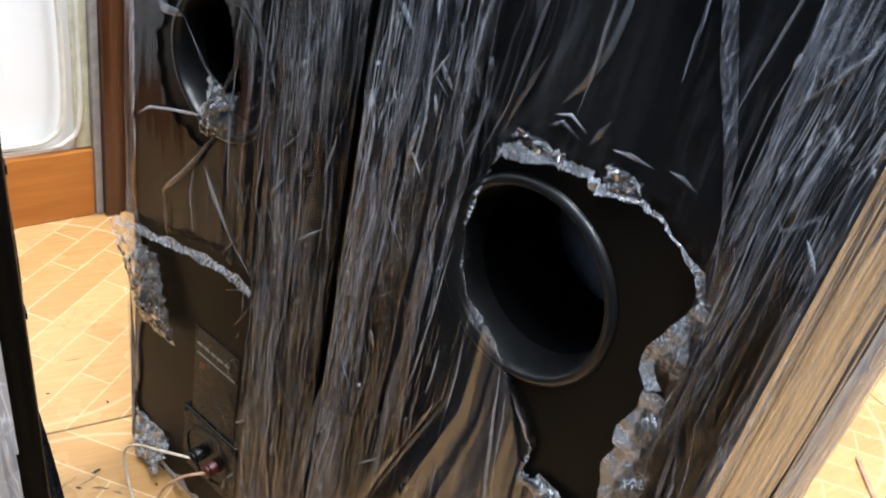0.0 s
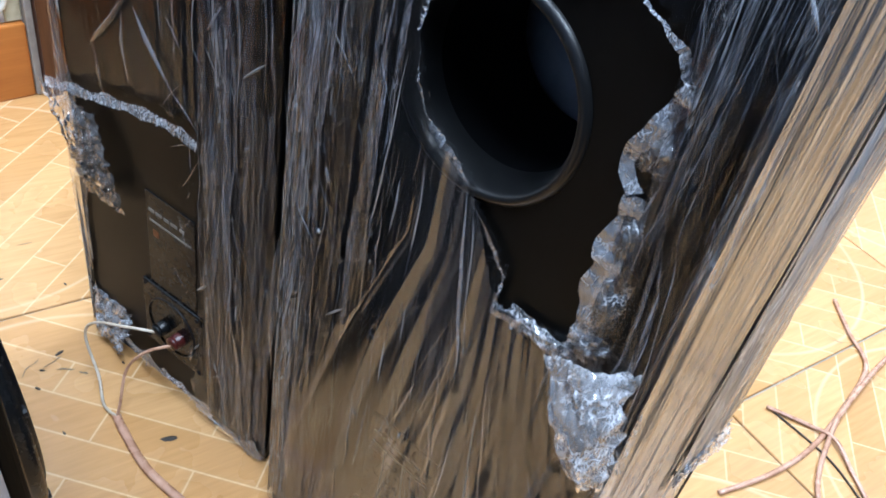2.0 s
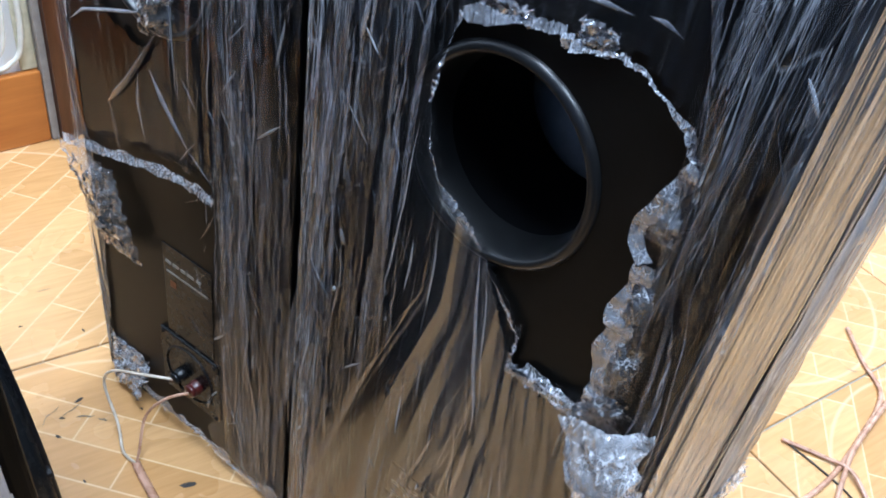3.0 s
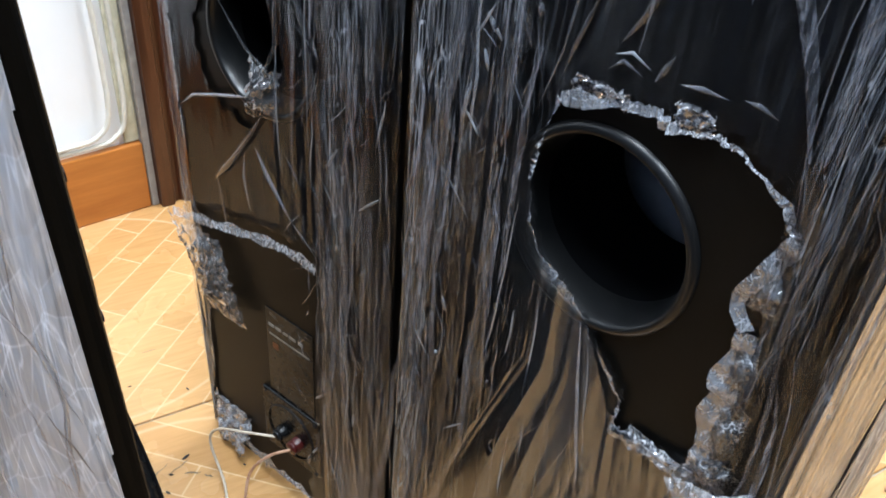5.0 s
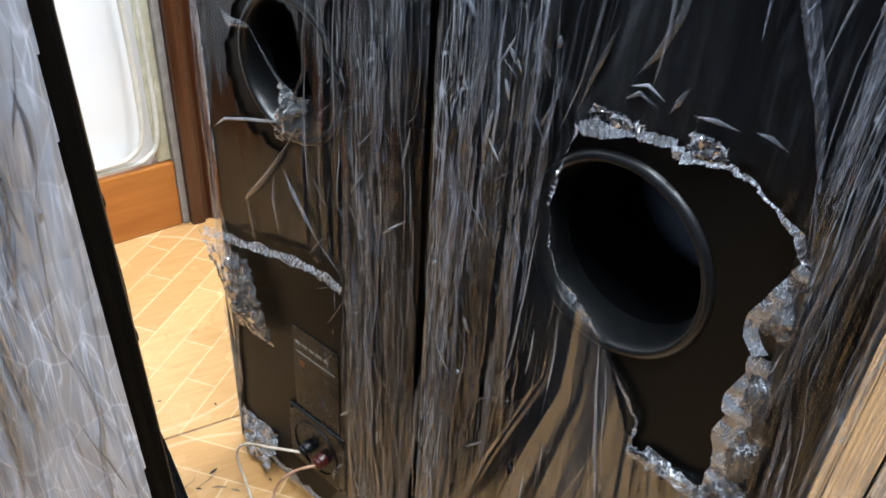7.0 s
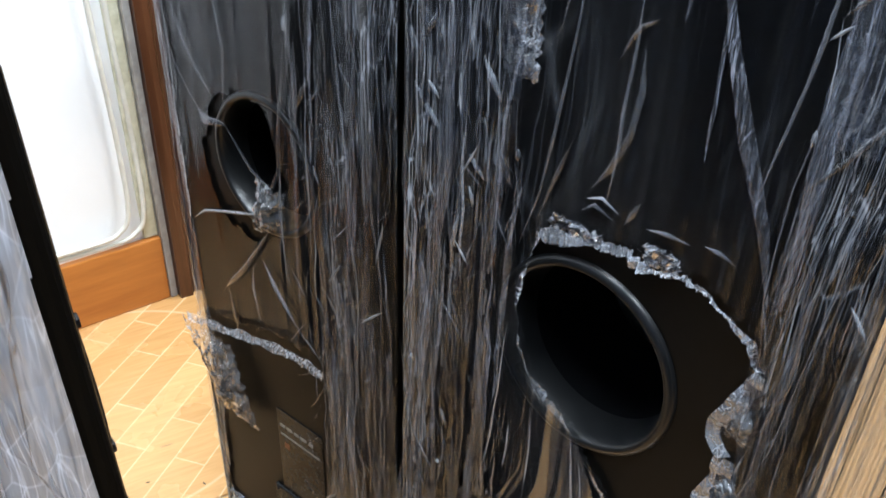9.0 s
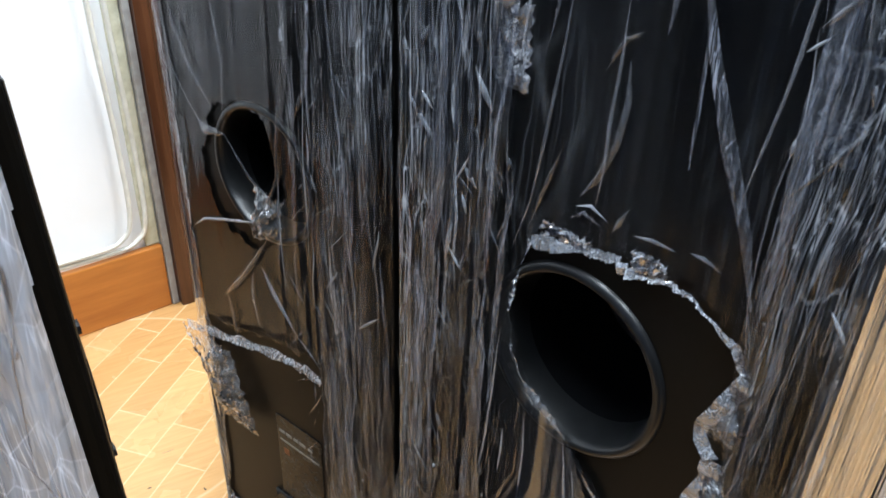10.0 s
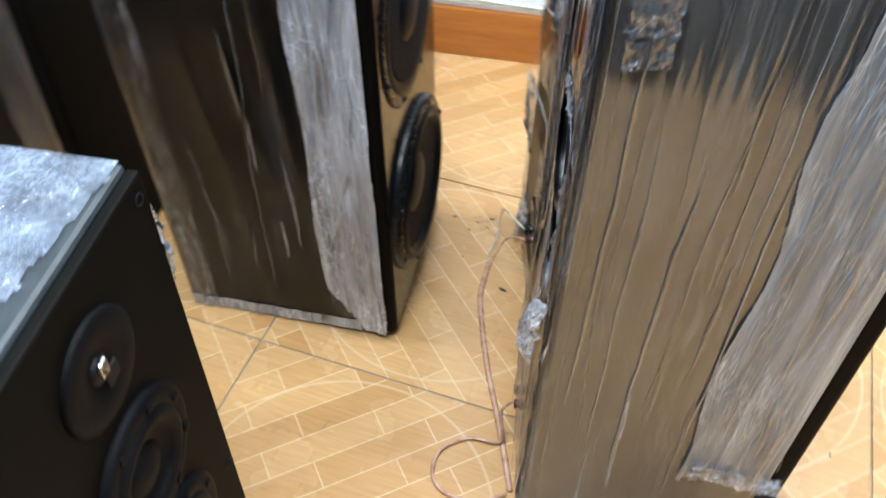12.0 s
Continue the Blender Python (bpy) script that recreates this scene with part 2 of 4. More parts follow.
tube_bsdf.inputs["Emission Color"].default_value = (0.93, 0.97, 1.0, 1)
tube_bsdf.inputs["Emission Strength"].default_value = 8.0
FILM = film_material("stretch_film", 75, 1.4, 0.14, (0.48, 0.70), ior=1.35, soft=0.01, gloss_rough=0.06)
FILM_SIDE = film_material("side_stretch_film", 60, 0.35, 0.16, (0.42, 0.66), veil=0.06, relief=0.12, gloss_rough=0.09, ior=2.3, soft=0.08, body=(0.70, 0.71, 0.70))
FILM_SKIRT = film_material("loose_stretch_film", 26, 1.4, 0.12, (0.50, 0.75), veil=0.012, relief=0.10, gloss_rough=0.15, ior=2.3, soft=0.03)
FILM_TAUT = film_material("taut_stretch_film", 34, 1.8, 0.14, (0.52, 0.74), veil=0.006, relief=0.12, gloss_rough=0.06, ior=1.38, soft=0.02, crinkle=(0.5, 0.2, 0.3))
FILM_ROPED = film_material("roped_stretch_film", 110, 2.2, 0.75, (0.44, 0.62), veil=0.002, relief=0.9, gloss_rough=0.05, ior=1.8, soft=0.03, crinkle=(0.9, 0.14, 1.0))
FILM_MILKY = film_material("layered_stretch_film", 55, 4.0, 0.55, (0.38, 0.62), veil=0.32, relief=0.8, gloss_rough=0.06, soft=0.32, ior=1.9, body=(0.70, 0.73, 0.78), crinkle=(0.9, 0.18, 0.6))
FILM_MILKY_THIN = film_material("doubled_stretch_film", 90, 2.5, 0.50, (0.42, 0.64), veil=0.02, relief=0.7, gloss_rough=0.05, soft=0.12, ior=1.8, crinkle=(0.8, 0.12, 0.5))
FILM_BAND = film_material("thick_band_of_film", 55, 4.0, 0.60, (0.35, 0.60), veil=0.25, relief=0.9, gloss_rough=0.06, soft=0.42, ior=2.0, body=(0.84, 0.88, 0.97), crinkle=(0.9, 0.5, 0.8))
FILM_WHITE = film_material("many_layered_film", 60, 40.0, 0.45, (0.35, 0.60), veil=0.16, relief=0.5, gloss_rough=0.05, soft=0.2, ior=1.9, body=(0.80, 0.83, 0.89), crinkle=(1.2, 1.2, 0.6))
# veil and near-white body paint the sparkle of torn clear film
FILM_CRUMPLED = film_material("crumpled_stretch_film", 70, 60.0, 0.40, (0.42, 0.62), veil=0.12, gloss_rough=0.04, relief=0.5, ior=2.5, soft=0.20, body=(0.84, 0.88, 0.95))
# a few random blades are painted much paler, as if catching a highlight
FILM_CREASE = film_material("film_crease", 200, 20.0, 0.25, (0.40, 0.70), veil=0.05, gloss_rough=0.07, relief=0.2, ior=2.1, island_glint=0.50)
FILM_FLAP = film_material("loose_clear_film", 60, 50.0, 0.45, (0.42, 0.62), veil=0.03, gloss_rough=0.03, relief=0.5, ior=2.1, soft=0.08, body=(0.85, 0.88, 0.93), crinkle=(1.0, 1.0, 0.5))
FILM_STRIP = film_material("overlapping_strips_of_film", 150, 3.0, 0.45, (0.40, 0.62), veil=0.015, relief=0.6, gloss_rough=0.06, soft=0.10, ior=1.6, island_glint=0.12, body=(0.50, 0.54, 0.63), crinkle=(0.9, 0.12, 0.6))
# clear film painted whitish to carry its bright highlights
FILM_POUCH = film_material("pale_glinting_film", 60, 50.0, 0.45, (0.42, 0.62), veil=0.12, gloss_rough=0.05, relief=0.2, ior=2.0, soft=0.22, body=(0.88, 0.90, 0.95), crinkle=(0.6, 0.5, 0.6))
FILM_DULL = film_material("dusty_layered_film", 50, 30.0, 0.4, (0.35, 0.60), veil=0.14, relief=0.5, gloss_rough=0.10, soft=0.35, ior=1.6, body=(0.34, 0.39, 0.50), crinkle=(1.0, 1.0, 0.5))


# ---- mesh helpers ----
def mesh_object(name, verts, faces, mat, parent=None, label="", smooth=True):
    me = bpy.data.meshes.new(name)
    me.from_pydata(verts, [], faces)
    me.update()
    if smooth:
        me.shade_smooth()
    me.materials.append(mat)
    ob = new(name, me)
    if parent:
        ob.parent = parent
    return tagged(ob, label)


def part(name, bm, mat, parent=None, label="", smooth=False):
    me = bpy.data.meshes.new(name)
    bmesh.ops.recalc_face_normals(bm, faces=bm.faces)
    bm.to_mesh(me)
    bm.free()
    if smooth:
        me.shade_smooth()
    me.materials.append(mat)
    ob = new(name, me)
    if parent:
        ob.parent = parent
    return tagged(ob, label)


def block(x0, x1, y0, y1, z0, z1, bevel=0.0, segments=2):
    bm = bmesh.new()
    bmesh.ops.create_cube(bm, size=1, matrix=Matrix.LocRotScale(((x0 + x1) / 2, (y0 + y1) / 2, (z0 + z1) / 2), None, (x1 - x0, y1 - y0, z1 - z0)))
    if bevel:
        bmesh.ops.bevel(bm, geom=bm.edges, offset=bevel, segments=segments, affect="EDGES", profile=0.5)
    return bm


def lathe(profile, m, steps=64, close=False):
    """A turned body from rows of (radius, height) along local z, set at the pose m."""
    bm = bmesh.new()
    rings = []
    for r, z in profile:
        rings.append([bm.verts.new(m @ Vector((r * math.cos(a), r * math.sin(a), z))) for a in np.linspace(0, 2 * math.pi, steps, endpoint=False)])
    for lo, hi in zip(rings, rings[1:]):
        for k in range(steps):
            bm.faces.new((lo[k], lo[(k + 1) % steps], hi[(k + 1) % steps], hi[k]))
    if close:
        bm.faces.new(rings[-1])
    return bm


def tube(points, radius, sides=8, flat=1.0):
    """A round cord along a smooth line through the points."""
    pts = [Vector(p) for p in points]
    line = []
    for k in range(len(pts) - 1):
        p0, p1, p2, p3 = pts[max(k - 1, 0)], pts[k], pts[k + 1], pts[min(k + 2, len(pts) - 1)]
        for s in np.linspace(0, 1, 8, endpoint=False):
            line.append(0.5 * (2 * p1 + (p2 - p0) * s + (2 * p0 - 5 * p1 + 4 * p2 - p3) * s * s + (3 * p1 - p0 - 3 * p2 + p3) * s**3))
    line.append(pts[-1])
    bm = bmesh.new()
    rings = []
    for k, p in enumerate(line):
        d = (line[min(k + 1, len(line) - 1)] - line[max(k - 1, 0)]).normalized()
        side = d.cross(Vector((0, 0, 1)))
        side = side.normalized() if side.length > 1e-4 else Vector((1, 0, 0))
        up = side.cross(d)
        rings.append([bm.verts.new(p + side * radius * flat * math.cos(a) + up * radius * math.sin(a)) for a in np.linspace(0, 2 * math.pi, sides, endpoint=False)])
    for lo, hi in zip(rings, rings[1:]):
        for k in range(sides):
            bm.faces.new((lo[k], lo[(k + 1) % sides], hi[(k + 1) % sides], hi[k]))
    bm.faces.new(rings[0])
    bm.faces.new(rings[-1])
    return bm


def thing(name, m, label, category, group="", kind=""):
    ob = new(name)
    ob.matrix_world = m
    ob.empty_display_size = 0.05
    return tagged(ob, label, category, group, kind)


def sheet(name, parent, mat, origin, u, v, n, w, h, nu, nv, lift, keep=None, label=""):
    """A film sheet w wide along u and h high along v, lifted along n by lift(a, b); keep(a, b) says where it is whole."""
    origin, u, v, n = Vector(origin), Vector(u), Vector(v), Vector(n)
    verts, faces = [], []
    for j in range(nv + 1):
        for i in range(nu + 1):
            a, b = w * i / nu, h * j / nv
            verts.append(origin + u * a + v * b + n * lift(a, b))
    for j in range(nv):
        for i in range(nu):
            if keep is None or keep(w * (i + 0.5) / nu, h * (j + 0.5) / nv):
                k = j * (nu + 1) + i
                faces.append((k, k + 1, k + nu + 2, k + nu + 1))
    return mesh_object(name, verts, faces, mat, parent, label)


def pleat(a, b, freq, seed, along=1.2):
    """Sharp upright folds: 0 in the valleys, 1 on the ridges."""
    v = noise.noise((a * freq + 0.6 * noise.noise((a * 6, b * 3, seed)), b * along, seed))
    w = noise.noise((a * freq * 2.7, b * along * 1.6, seed + 9))
    return max(0.0, 1 - abs(v) * 2.6) ** 2 * 0.75 + max(0.0, w) * 0.5


def ribbon(name, parent, mat, points, width, n, seed, label="", amp=0.002, step=0.0011, ragged=1.5, smooth=False):
    """A torn film edge along points: a narrow strip, pleated across like a ruffle and ragged, that stands off along n."""
    n = Vector(n)
    pts = [Vector(p) for p in points]
    line = []
    for p, q in zip(pts, pts[1:]):
        count = max(2, int((q - p).length / step))
        line += [p.lerp(q, k / count) for k in range(count)]
    line.append(pts[-1])
    verts, faces, rows = [], [], 4
    for k, p in enumerate(line):
        d = (line[min(k + 3, len(line) - 1)] - line[max(k - 3, 0)]).normalized()
        side = d.cross(n).normalized()
        wide = width * max(0.12, 0.5 + ragged * noise.noise((k * 0.045, 0, seed)) + 0.25 * noise.noise((k * 0.8, 4, seed)))
        fold = noise.noise((k * 0.55, 1.0, seed)) + 0.6 * noise.noise((k * 1.3, 2.0, seed))
        stray = side * 0.0022 * noise.noise((k * 0.11, 7.0, seed))
        for r in range(rows):
            f = r / (rows - 1)
            verts.append(p + stray - side * wide * (f - 0.25) + n * (0.0012 + amp * (0.7 + fold) * (1 - 0.6 * f)) + d * 0.0008 * noise.noise((k * 0.9, r * 2.0, seed + 3)))
    for k in range(len(line) - 1):
        for r in range(rows - 1):
            i = k * rows + r
            faces.append((i, i + rows, i + rows + 1, i + 1))
    return mesh_object(name, verts, faces, mat, parent, label, smooth=smooth)


def creases(name, parent, mat, origin, u, v, n, lines, label="", tall=0.55):
    """Raised creases of film: slim tent-shaped blades along lines of (points, width, lift) in the plane of u and v, joined into one."""
    origin, u, v, n = Vector(origin), Vector(u), Vector(v), Vector(n)
    verts, faces = [], []
    for pts, width, lift in lines:
        line = [Vector(p) for p in pts]
        for k, p in enumerate(line):
            d = (line[min(k + 1, len(line) - 1)] - line[max(k - 1, 0)]).normalized()
            side = Vector((d.y, -d.x))
            s = k / (len(line) - 1)
            wide = width * (0.12 + math.sin(math.pi * s) ** 0.8) * (1 + 0.35 * noise.noise((k * 0.7, width * 900, lift * 900)))
            for f, up in ((-0.5, 0.0), (0.08, tall), (0.5, 0.05)):
                q = p + side * wide * f
                verts.append(origin + u * q.x + v * q.y + n * (lift + wide * up))
            if k:
                i = len(verts) - 6
                faces += [(i, i + 1, i + 4, i + 3), (i + 1, i + 2, i + 5, i + 4)]
    return tagged(mesh_object(name, verts, faces, mat, parent, label), kind="stuff")


def upright(rng, count, a0, a1, b0, b1, length=(0.04, 0.30), width=(0.0004, 0.0017), wander=0.008, lift=(0.004, 0.009), aim=None, tilt=0.04):
    """Random lines of creases, upright, or drawn towards the point aim."""
    lines = []
    for _ in range(count):
        a, b, far = rng.uniform(a0, a1), rng.uniform(b0, b1), rng.uniform(*length) * rng.random() ** 0.6
        way = Vector((rng.gauss(0, tilt), 1.0))
        if aim:
            way = (Vector(aim) - Vector((a, b))).normalized() * (1 if aim[1] > b else -1)
        seed = rng.random() * 90
        n = 10
        pts = []
        for k in range(n):
            s = k / (n - 1) - 0.5
            q = Vector((a, b)) + way * far * s
            q.x += wander * (noise.noise((s * far * 9, seed, 0.3)) + 0.4 * noise.noise((s * far * 30, seed, 7.3)))
            pts.append((min(max(q.x, a0 - 0.012), a1 + 0.012), min(max(q.y, 0.003), 1.04)))
        lines.append((pts, rng.uniform(*width) * (0.5 + rng.random() ** 3 * 1.5), rng.uniform(*lift)))
    return lines


def crumple(name, parent, mat, corners, amp, seed, nu=40, nv=40, label="", bulge=0.0, freq=6.0):
    """A loose crumpled scrap between four corners (bottom two, top two)."""
    a, b, c, d = [Vector(p) for p in corners]
    n = (b - a).cross(d - a).normalized()
    verts, faces = [], []
    for j in range(nv + 1):
        for i in range(nu + 1):
            s, t = i / nu, j / nv
            p = a.lerp(b, s).lerp(d.lerp(c, s), t)
            k = Vector((0, 0, 0))
            for up, much in ((1.0, 0.7), (2.3, 0.4), (4.9, 0.2)):
                g = freq * up
                k += much * Vector([1 - 2.6 * abs(noise.noise((s * g, t * g, seed + o))) for o in (0, 7, 13)])
            verts.append(p + k * amp + n * bulge * math.sin(math.pi * s) * math.sin(math.pi * t))
    for j in range(nv):
        for i in range(nu):
            k = j * (nu + 1) + i
            faces.append((k, k + 1, k + nu + 2, k + nu + 1))
    return mesh_object(name, verts, faces, mat, parent, label)


# ---- the room ----
WALL_X, WALL_Y, WALL_TURN = -1.231, 0.553, -6.2


def wall_frame():
    return pose(WALL_X, WALL_Y, 0, 0, 0, WALL_TURN)


def tile_mesh(name, mat, size):
    bm = block(-size / 2, size / 2, -size / 2, size / 2, -0.009, 0.0, 0.0012, 1)
    me = bpy.data.meshes.new(name)
    bm.to_mesh(me)
    bm.free()
    me.materials.append(mat)
    return me


floor = tagged(part("floor", block(-4.6, 4.6, -4.6, 4.6, -0.10, -0.0035), GROUT), "grey grout bed under the glazed floor tiles", "floor", kind="structure")
ceiling = tagged(part("ceiling", block(-4.6, 4.6, -4.6, 4.6, 2.80, 2.90), WALL_WHITE), "plain white painted ceiling of the shop", "ceiling", kind="structure")
# walls out of view; south and east stand close to shape film reflections
for label, name, x0, x1, y0, y1 in (("north", "wall_north", -4.6, 4.6, 4.0, 4.15), ("south", "wall_south", -4.6, 4.6, -1.02, -0.87), ("east", "wall_east", 1.05, 1.20, -0.87, 4.0)):
    tagged(part(name, block(x0, x1, y0, y1, -0.05, 2.8), {"north": WALL_WHITE, "south": WALL_GREY, "east": WALL_DARK}[label]), "plain wall out of view that closes the shop", "wall", kind="structure")
wall_west = part("wall_west", block(-0.15, -0.012, -4.2, 4.2, -0.05, 2.8), WALL_WHITE)
wall_west.matrix_world = wall_frame()
tagged(wall_west, "white painted wall above an orange wooden baseboard", "wall", kind="structure")
base = part("baseboard", block(-0.012, 0.004, -3.6, -0.004, 0, 0.128, 0.003), ORANGE_WOOD)
base.matrix_world = wall_frame()
tagged(base, "orange varnished wooden baseboard along the white wall", "baseboard", kind="structure")


def door_post():
    """A moulded brown post: a stepped profile carried upwards."""
    bm = bmesh.new()
    profile = [(0.0, 0.018), (0.012, 0.020), (0.022, 0.020), (0.026, 0.012), (0.034, 0.010), (0.042, 0.022), (0.060, 0.026), (0.078, 0.026), (0.084, 0.016), (0.092, 0.014), (0.100, 0.022), (0.135, 0.024), (0.140, -0.011), (0.0, -0.011)]
    lo = [bm.verts.new((x, 0.010 + y, 0.0)) for y, x in profile]
    hi = [bm.verts.new((x, 0.010 + y, 2.1)) for y, x in profile]
    for k in range(len(profile)):
        j = (k + 1) % len(profile)
        bm.faces.new((lo[k], lo[j], hi[j], hi[k]))
    bm.faces.new(lo)
    bm.faces.new(hi)
    return bm


post = part("door_frame_post", door_post(), BROWN_WOOD)
post.matrix_world = wall_frame()
tagged(post, "brown varnished wooden door post with moulded edge", "door frame", kind="structure")
filler = part("trim", block(-0.011, 0.006, -0.003, 0.009, 0, 2.1, 0.002), GREY_FILLER)
filler.matrix_world = wall_frame()
tagged(filler, "grey filler strip between baseboard and door post", "trim", kind="structure")
strip = part("trim", block(-0.0115, -0.004, -0.030, -0.004, 0.129, 2.1, 0.003), CREAM_TRIM)
strip.matrix_world = wall_frame()
tagged(strip, "cream plaster edge beside the door post", "trim", kind="structure")


def wall_cable(dx, dy, dz, label):
    m = wall_frame()
    pts = [(0.000 + dx, -2.6, 0.155 + dz), (0.002 + dx, -1.4, 0.150 + dz), (0.000 + dx, -0.6, 0.146 + dz * 1.5), (dx, -0.25, 0.143 + dz), (dx, -0.09 + dy, 0.140 + dz), (dx, -0.045 + dy, 0.148 + dz), (dx, -0.024 + dy, 0.185 + dz), (dx - 0.004, -0.020 + dy, 0.32), (dx - 0.002, -0.026 + dy, 0.6), (dx - 0.004, -0.022 + dy, 1.1), (dx - 0.004, -0.024 + dy, 2.0)]
    ob = part("wall_cable", tube([m @ Vector(p) for p in pts], 0.0042, 8), CABLE_WHITE, smooth=True)
    return tagged(ob, label, "cable", "cables along the wall")


wall_cable(0.000, 0.0, 0.0, "thin white cable along baseboard top, turning up beside post")
wall_cable(0.004, -0.026, 0.012, "second thin white cable running above the baseboard and upwards")

for x, y in TUBES:
    lamp = thing("ceiling_tube_lamp", pose(x, y, TUBE_Z), "white ceiling fixture with one lit tube", "ceiling lamp", "ceiling tube lamps")
    part("housing", block(-0.045, 0.045, -0.61, 0.61, 0.045, 0.10, 0.006), WALL_WHITE, lamp)
    part("lit_tube", lathe([(0.001, -0.58), (0.013, -0.58), (0.013, 0.58), (0.001, 0.58)], pose(0, 0, 0.028, 90, 0, 0), 16), TUBE_GLASS, lamp, "glowing glass tube", smooth=True)


# ---- loudspeakers ----
def cabinet(parent, w, d, h, mat=BLACK_VINYL, front=0.036, hole=None, hole_r=0.05):
    """The box without its baffle; with a round opening in the back where a port sits."""
    y0, y1 = -d / 2, d / 2 - front
    bm = block(-w / 2, w / 2, y0 + 0.018, y1, 0, h, 0.004)
    bmesh.ops.delete(bm, geom=[f for f in bm.faces if f.calc_center_median().y < y0 + 0.0181 and abs(f.normal.y) > 0.99], context="FACES_ONLY")
    part("cabinet", bm, mat, parent)
    back = bmesh.new()
    hx, hz = hole if hole else (0.0, h / 2)
    steps = 64
    ring, outer = [], []
    for k in range(steps):
        a = 2 * math.pi * k / steps
        c, s = math.cos(a), math.sin(a)
        t = min(((w / 2 - 0.002) - hx * (1 if c > 0 else -1)) / max(abs(c), 1e-6), ((h - hz) if s > 0 else hz) / max(abs(s), 1e-6))
        ring.append(back.verts.new((hx + hole_r * c, y0, hz + hole_r * s)))
        outer.append(back.verts.new((hx + t * c, y0, hz + t * s)))
    corner = {}
    for cx, cz in ((-1, 0), (1, 0), (1, 1), (-1, 1)):
        corner[cx, cz] = back.verts.new((cx * (w / 2 - 0.002), y0, cz * h))
    for k in range(steps):
        j = (k + 1) % steps
        back.faces.new((ring[k], ring[j], outer[j], outer[k]))
        p, q = outer[k].co, outer[j].co
        if abs(p.x - q.x) > 1e-5 and abs(p.z - q.z) > 1e-5:
            key = (1 if p.x + q.x > 2 * hx else -1, 1 if p.z + q.z > 2 * hz else 0)
            back.faces.new((outer[k], outer[j], corner[key]))
    made = bmesh.ops.extrude_face_region(back, geom=back.faces[:])
    bmesh.ops.translate(back, verts=[v for v in made["geom"] if isinstance(v, bmesh.types.BMVert)], vec=(0, 0.0175, 0))
    part("back_panel", back, mat, parent)
    return y0


def bass_port(parent, x, y, z, r=0.069):
    """A flared port mouth, flush at its rim, that curls over a low soft ridge into a short tube; grey wadding shows behind it."""
    profile = [(r, 0.0004), (r - 0.0004, 0.0016), (r - 0.0018, 0.0034), (r - 0.0036, 0.0044), (r - 0.0052, 0.0044)]
    for k in range(1, 13):
        a = math.pi / 2 * k / 12
        profile.append((r - 0.0052 - 0.0068 * math.sin(a), 0.0044 - 0.030 * (1 - math.cos(a))))
    port = part("bass_port", lathe(profile, pose(x, y, z, 90, 0, 0), 96), PORT_PLASTIC, parent, "black flared plastic port mouth", smooth=True)
    part("port_tube", lathe([(r - 0.0119, -0.0255), (r - 0.012, -0.06), (r - 0.012, -0.110)], pose(x, y, z, 90, 0, 0), 64), TUBE_BLACK, port, "deep black tube", smooth=True)
    wad = bmesh.new()
    bmesh.ops.create_grid(wad, x_segments=24, y_segments=24, size=0.12, matrix=pose(x, y + 0.15, z, 90, 0, 0))
    for v in wad.verts:
        v.co.y += 0.012 * noise.noise(v.co * 22)
    part("damping_wadding", wad, WADDING, port, "grey damping wadding", smooth=True)


def terminal_cup(parent, x, y, z):
    cup = part("terminal_cup", block(x - 0.046, x + 0.046, y - 0.004, y + 0.001, z - 0.046, z + 0.046, 0.0018), BLACK_PLASTIC, parent, "black square plate with round recess")
    part("recess", lathe([(0.036, -0.0055), (0.038, -0.004), (0.035, -0.0035), (0.033, 0.0), (0.001, 0.001)], pose(x, y, z, -90, 0, 0), 40), BLACK_RUBBER, cup, smooth=True)
    for dx, mat, text in ((-0.013, BLACK_PLASTIC, "black binding post"), (0.013, RED_PLASTIC, "red binding post")):
        part("binding_post", lathe([(0.0085, -0.001), (0.0085, 0.006), (0.0065, 0.008), (0.0065, 0.0085), (0.0080, 0.009), (0.0080, 0.013), (0.006, 0.014), (0.001, 0.0142)], pose(x + dx, y - 0.0035, z - 0.008, 90, 0, 0), 20), mat, cup, text, smooth=True)
    for dx in (-0.041, 0.041):
        for dz in (-0.041, 0.041):
            part("screw", lathe([(0.0028, 0.0), (0.0026, 0.001), (0.0005, 0.0016)], pose(x + dx, y - 0.0042, z + dz, 90, 0, 0), 12), BLACK_RUBBER, cup)
    return cup


def rating_label(parent, x, y, z):
    """A dark printed plate: unreadable lines become plain bars."""
    plate = part("rating_plate", block(x - 0.036, x + 0.036, y - 0.0012, y + 0.0005, z - 0.075, z + 0.048, 0.0004, 1), BLACK_PLASTIC, parent, "thin dark plate with pale printed bars")
    for k, (dx, dz, wide, high) in enumerate(((-0.027, 0.026, 0.008, 0.0036), (-0.016, 0.026, 0.009, 0.0036), (-0.005, 0.026, 0.007, 0.0036), (0.006, 0.026, 0.010, 0.0036), (0.018, 0.026, 0.006, 0.0036), (0.0, 0.013, 0.062, 0.0020))):
        part("printed_bar", block(x + dx - wide / 2, x + dx + wide / 2, y - 0.0017, y - 0.0011, z + dz - high / 2, z + dz + high / 2), PRINT_WHITE, plate)
    part("printed_bar", block(x - 0.026, x - 0.018, y - 0.0017, y - 0.0011, z - 0.006, z + 0.002), PRINT_ORANGE, plate, "small orange printed mark")


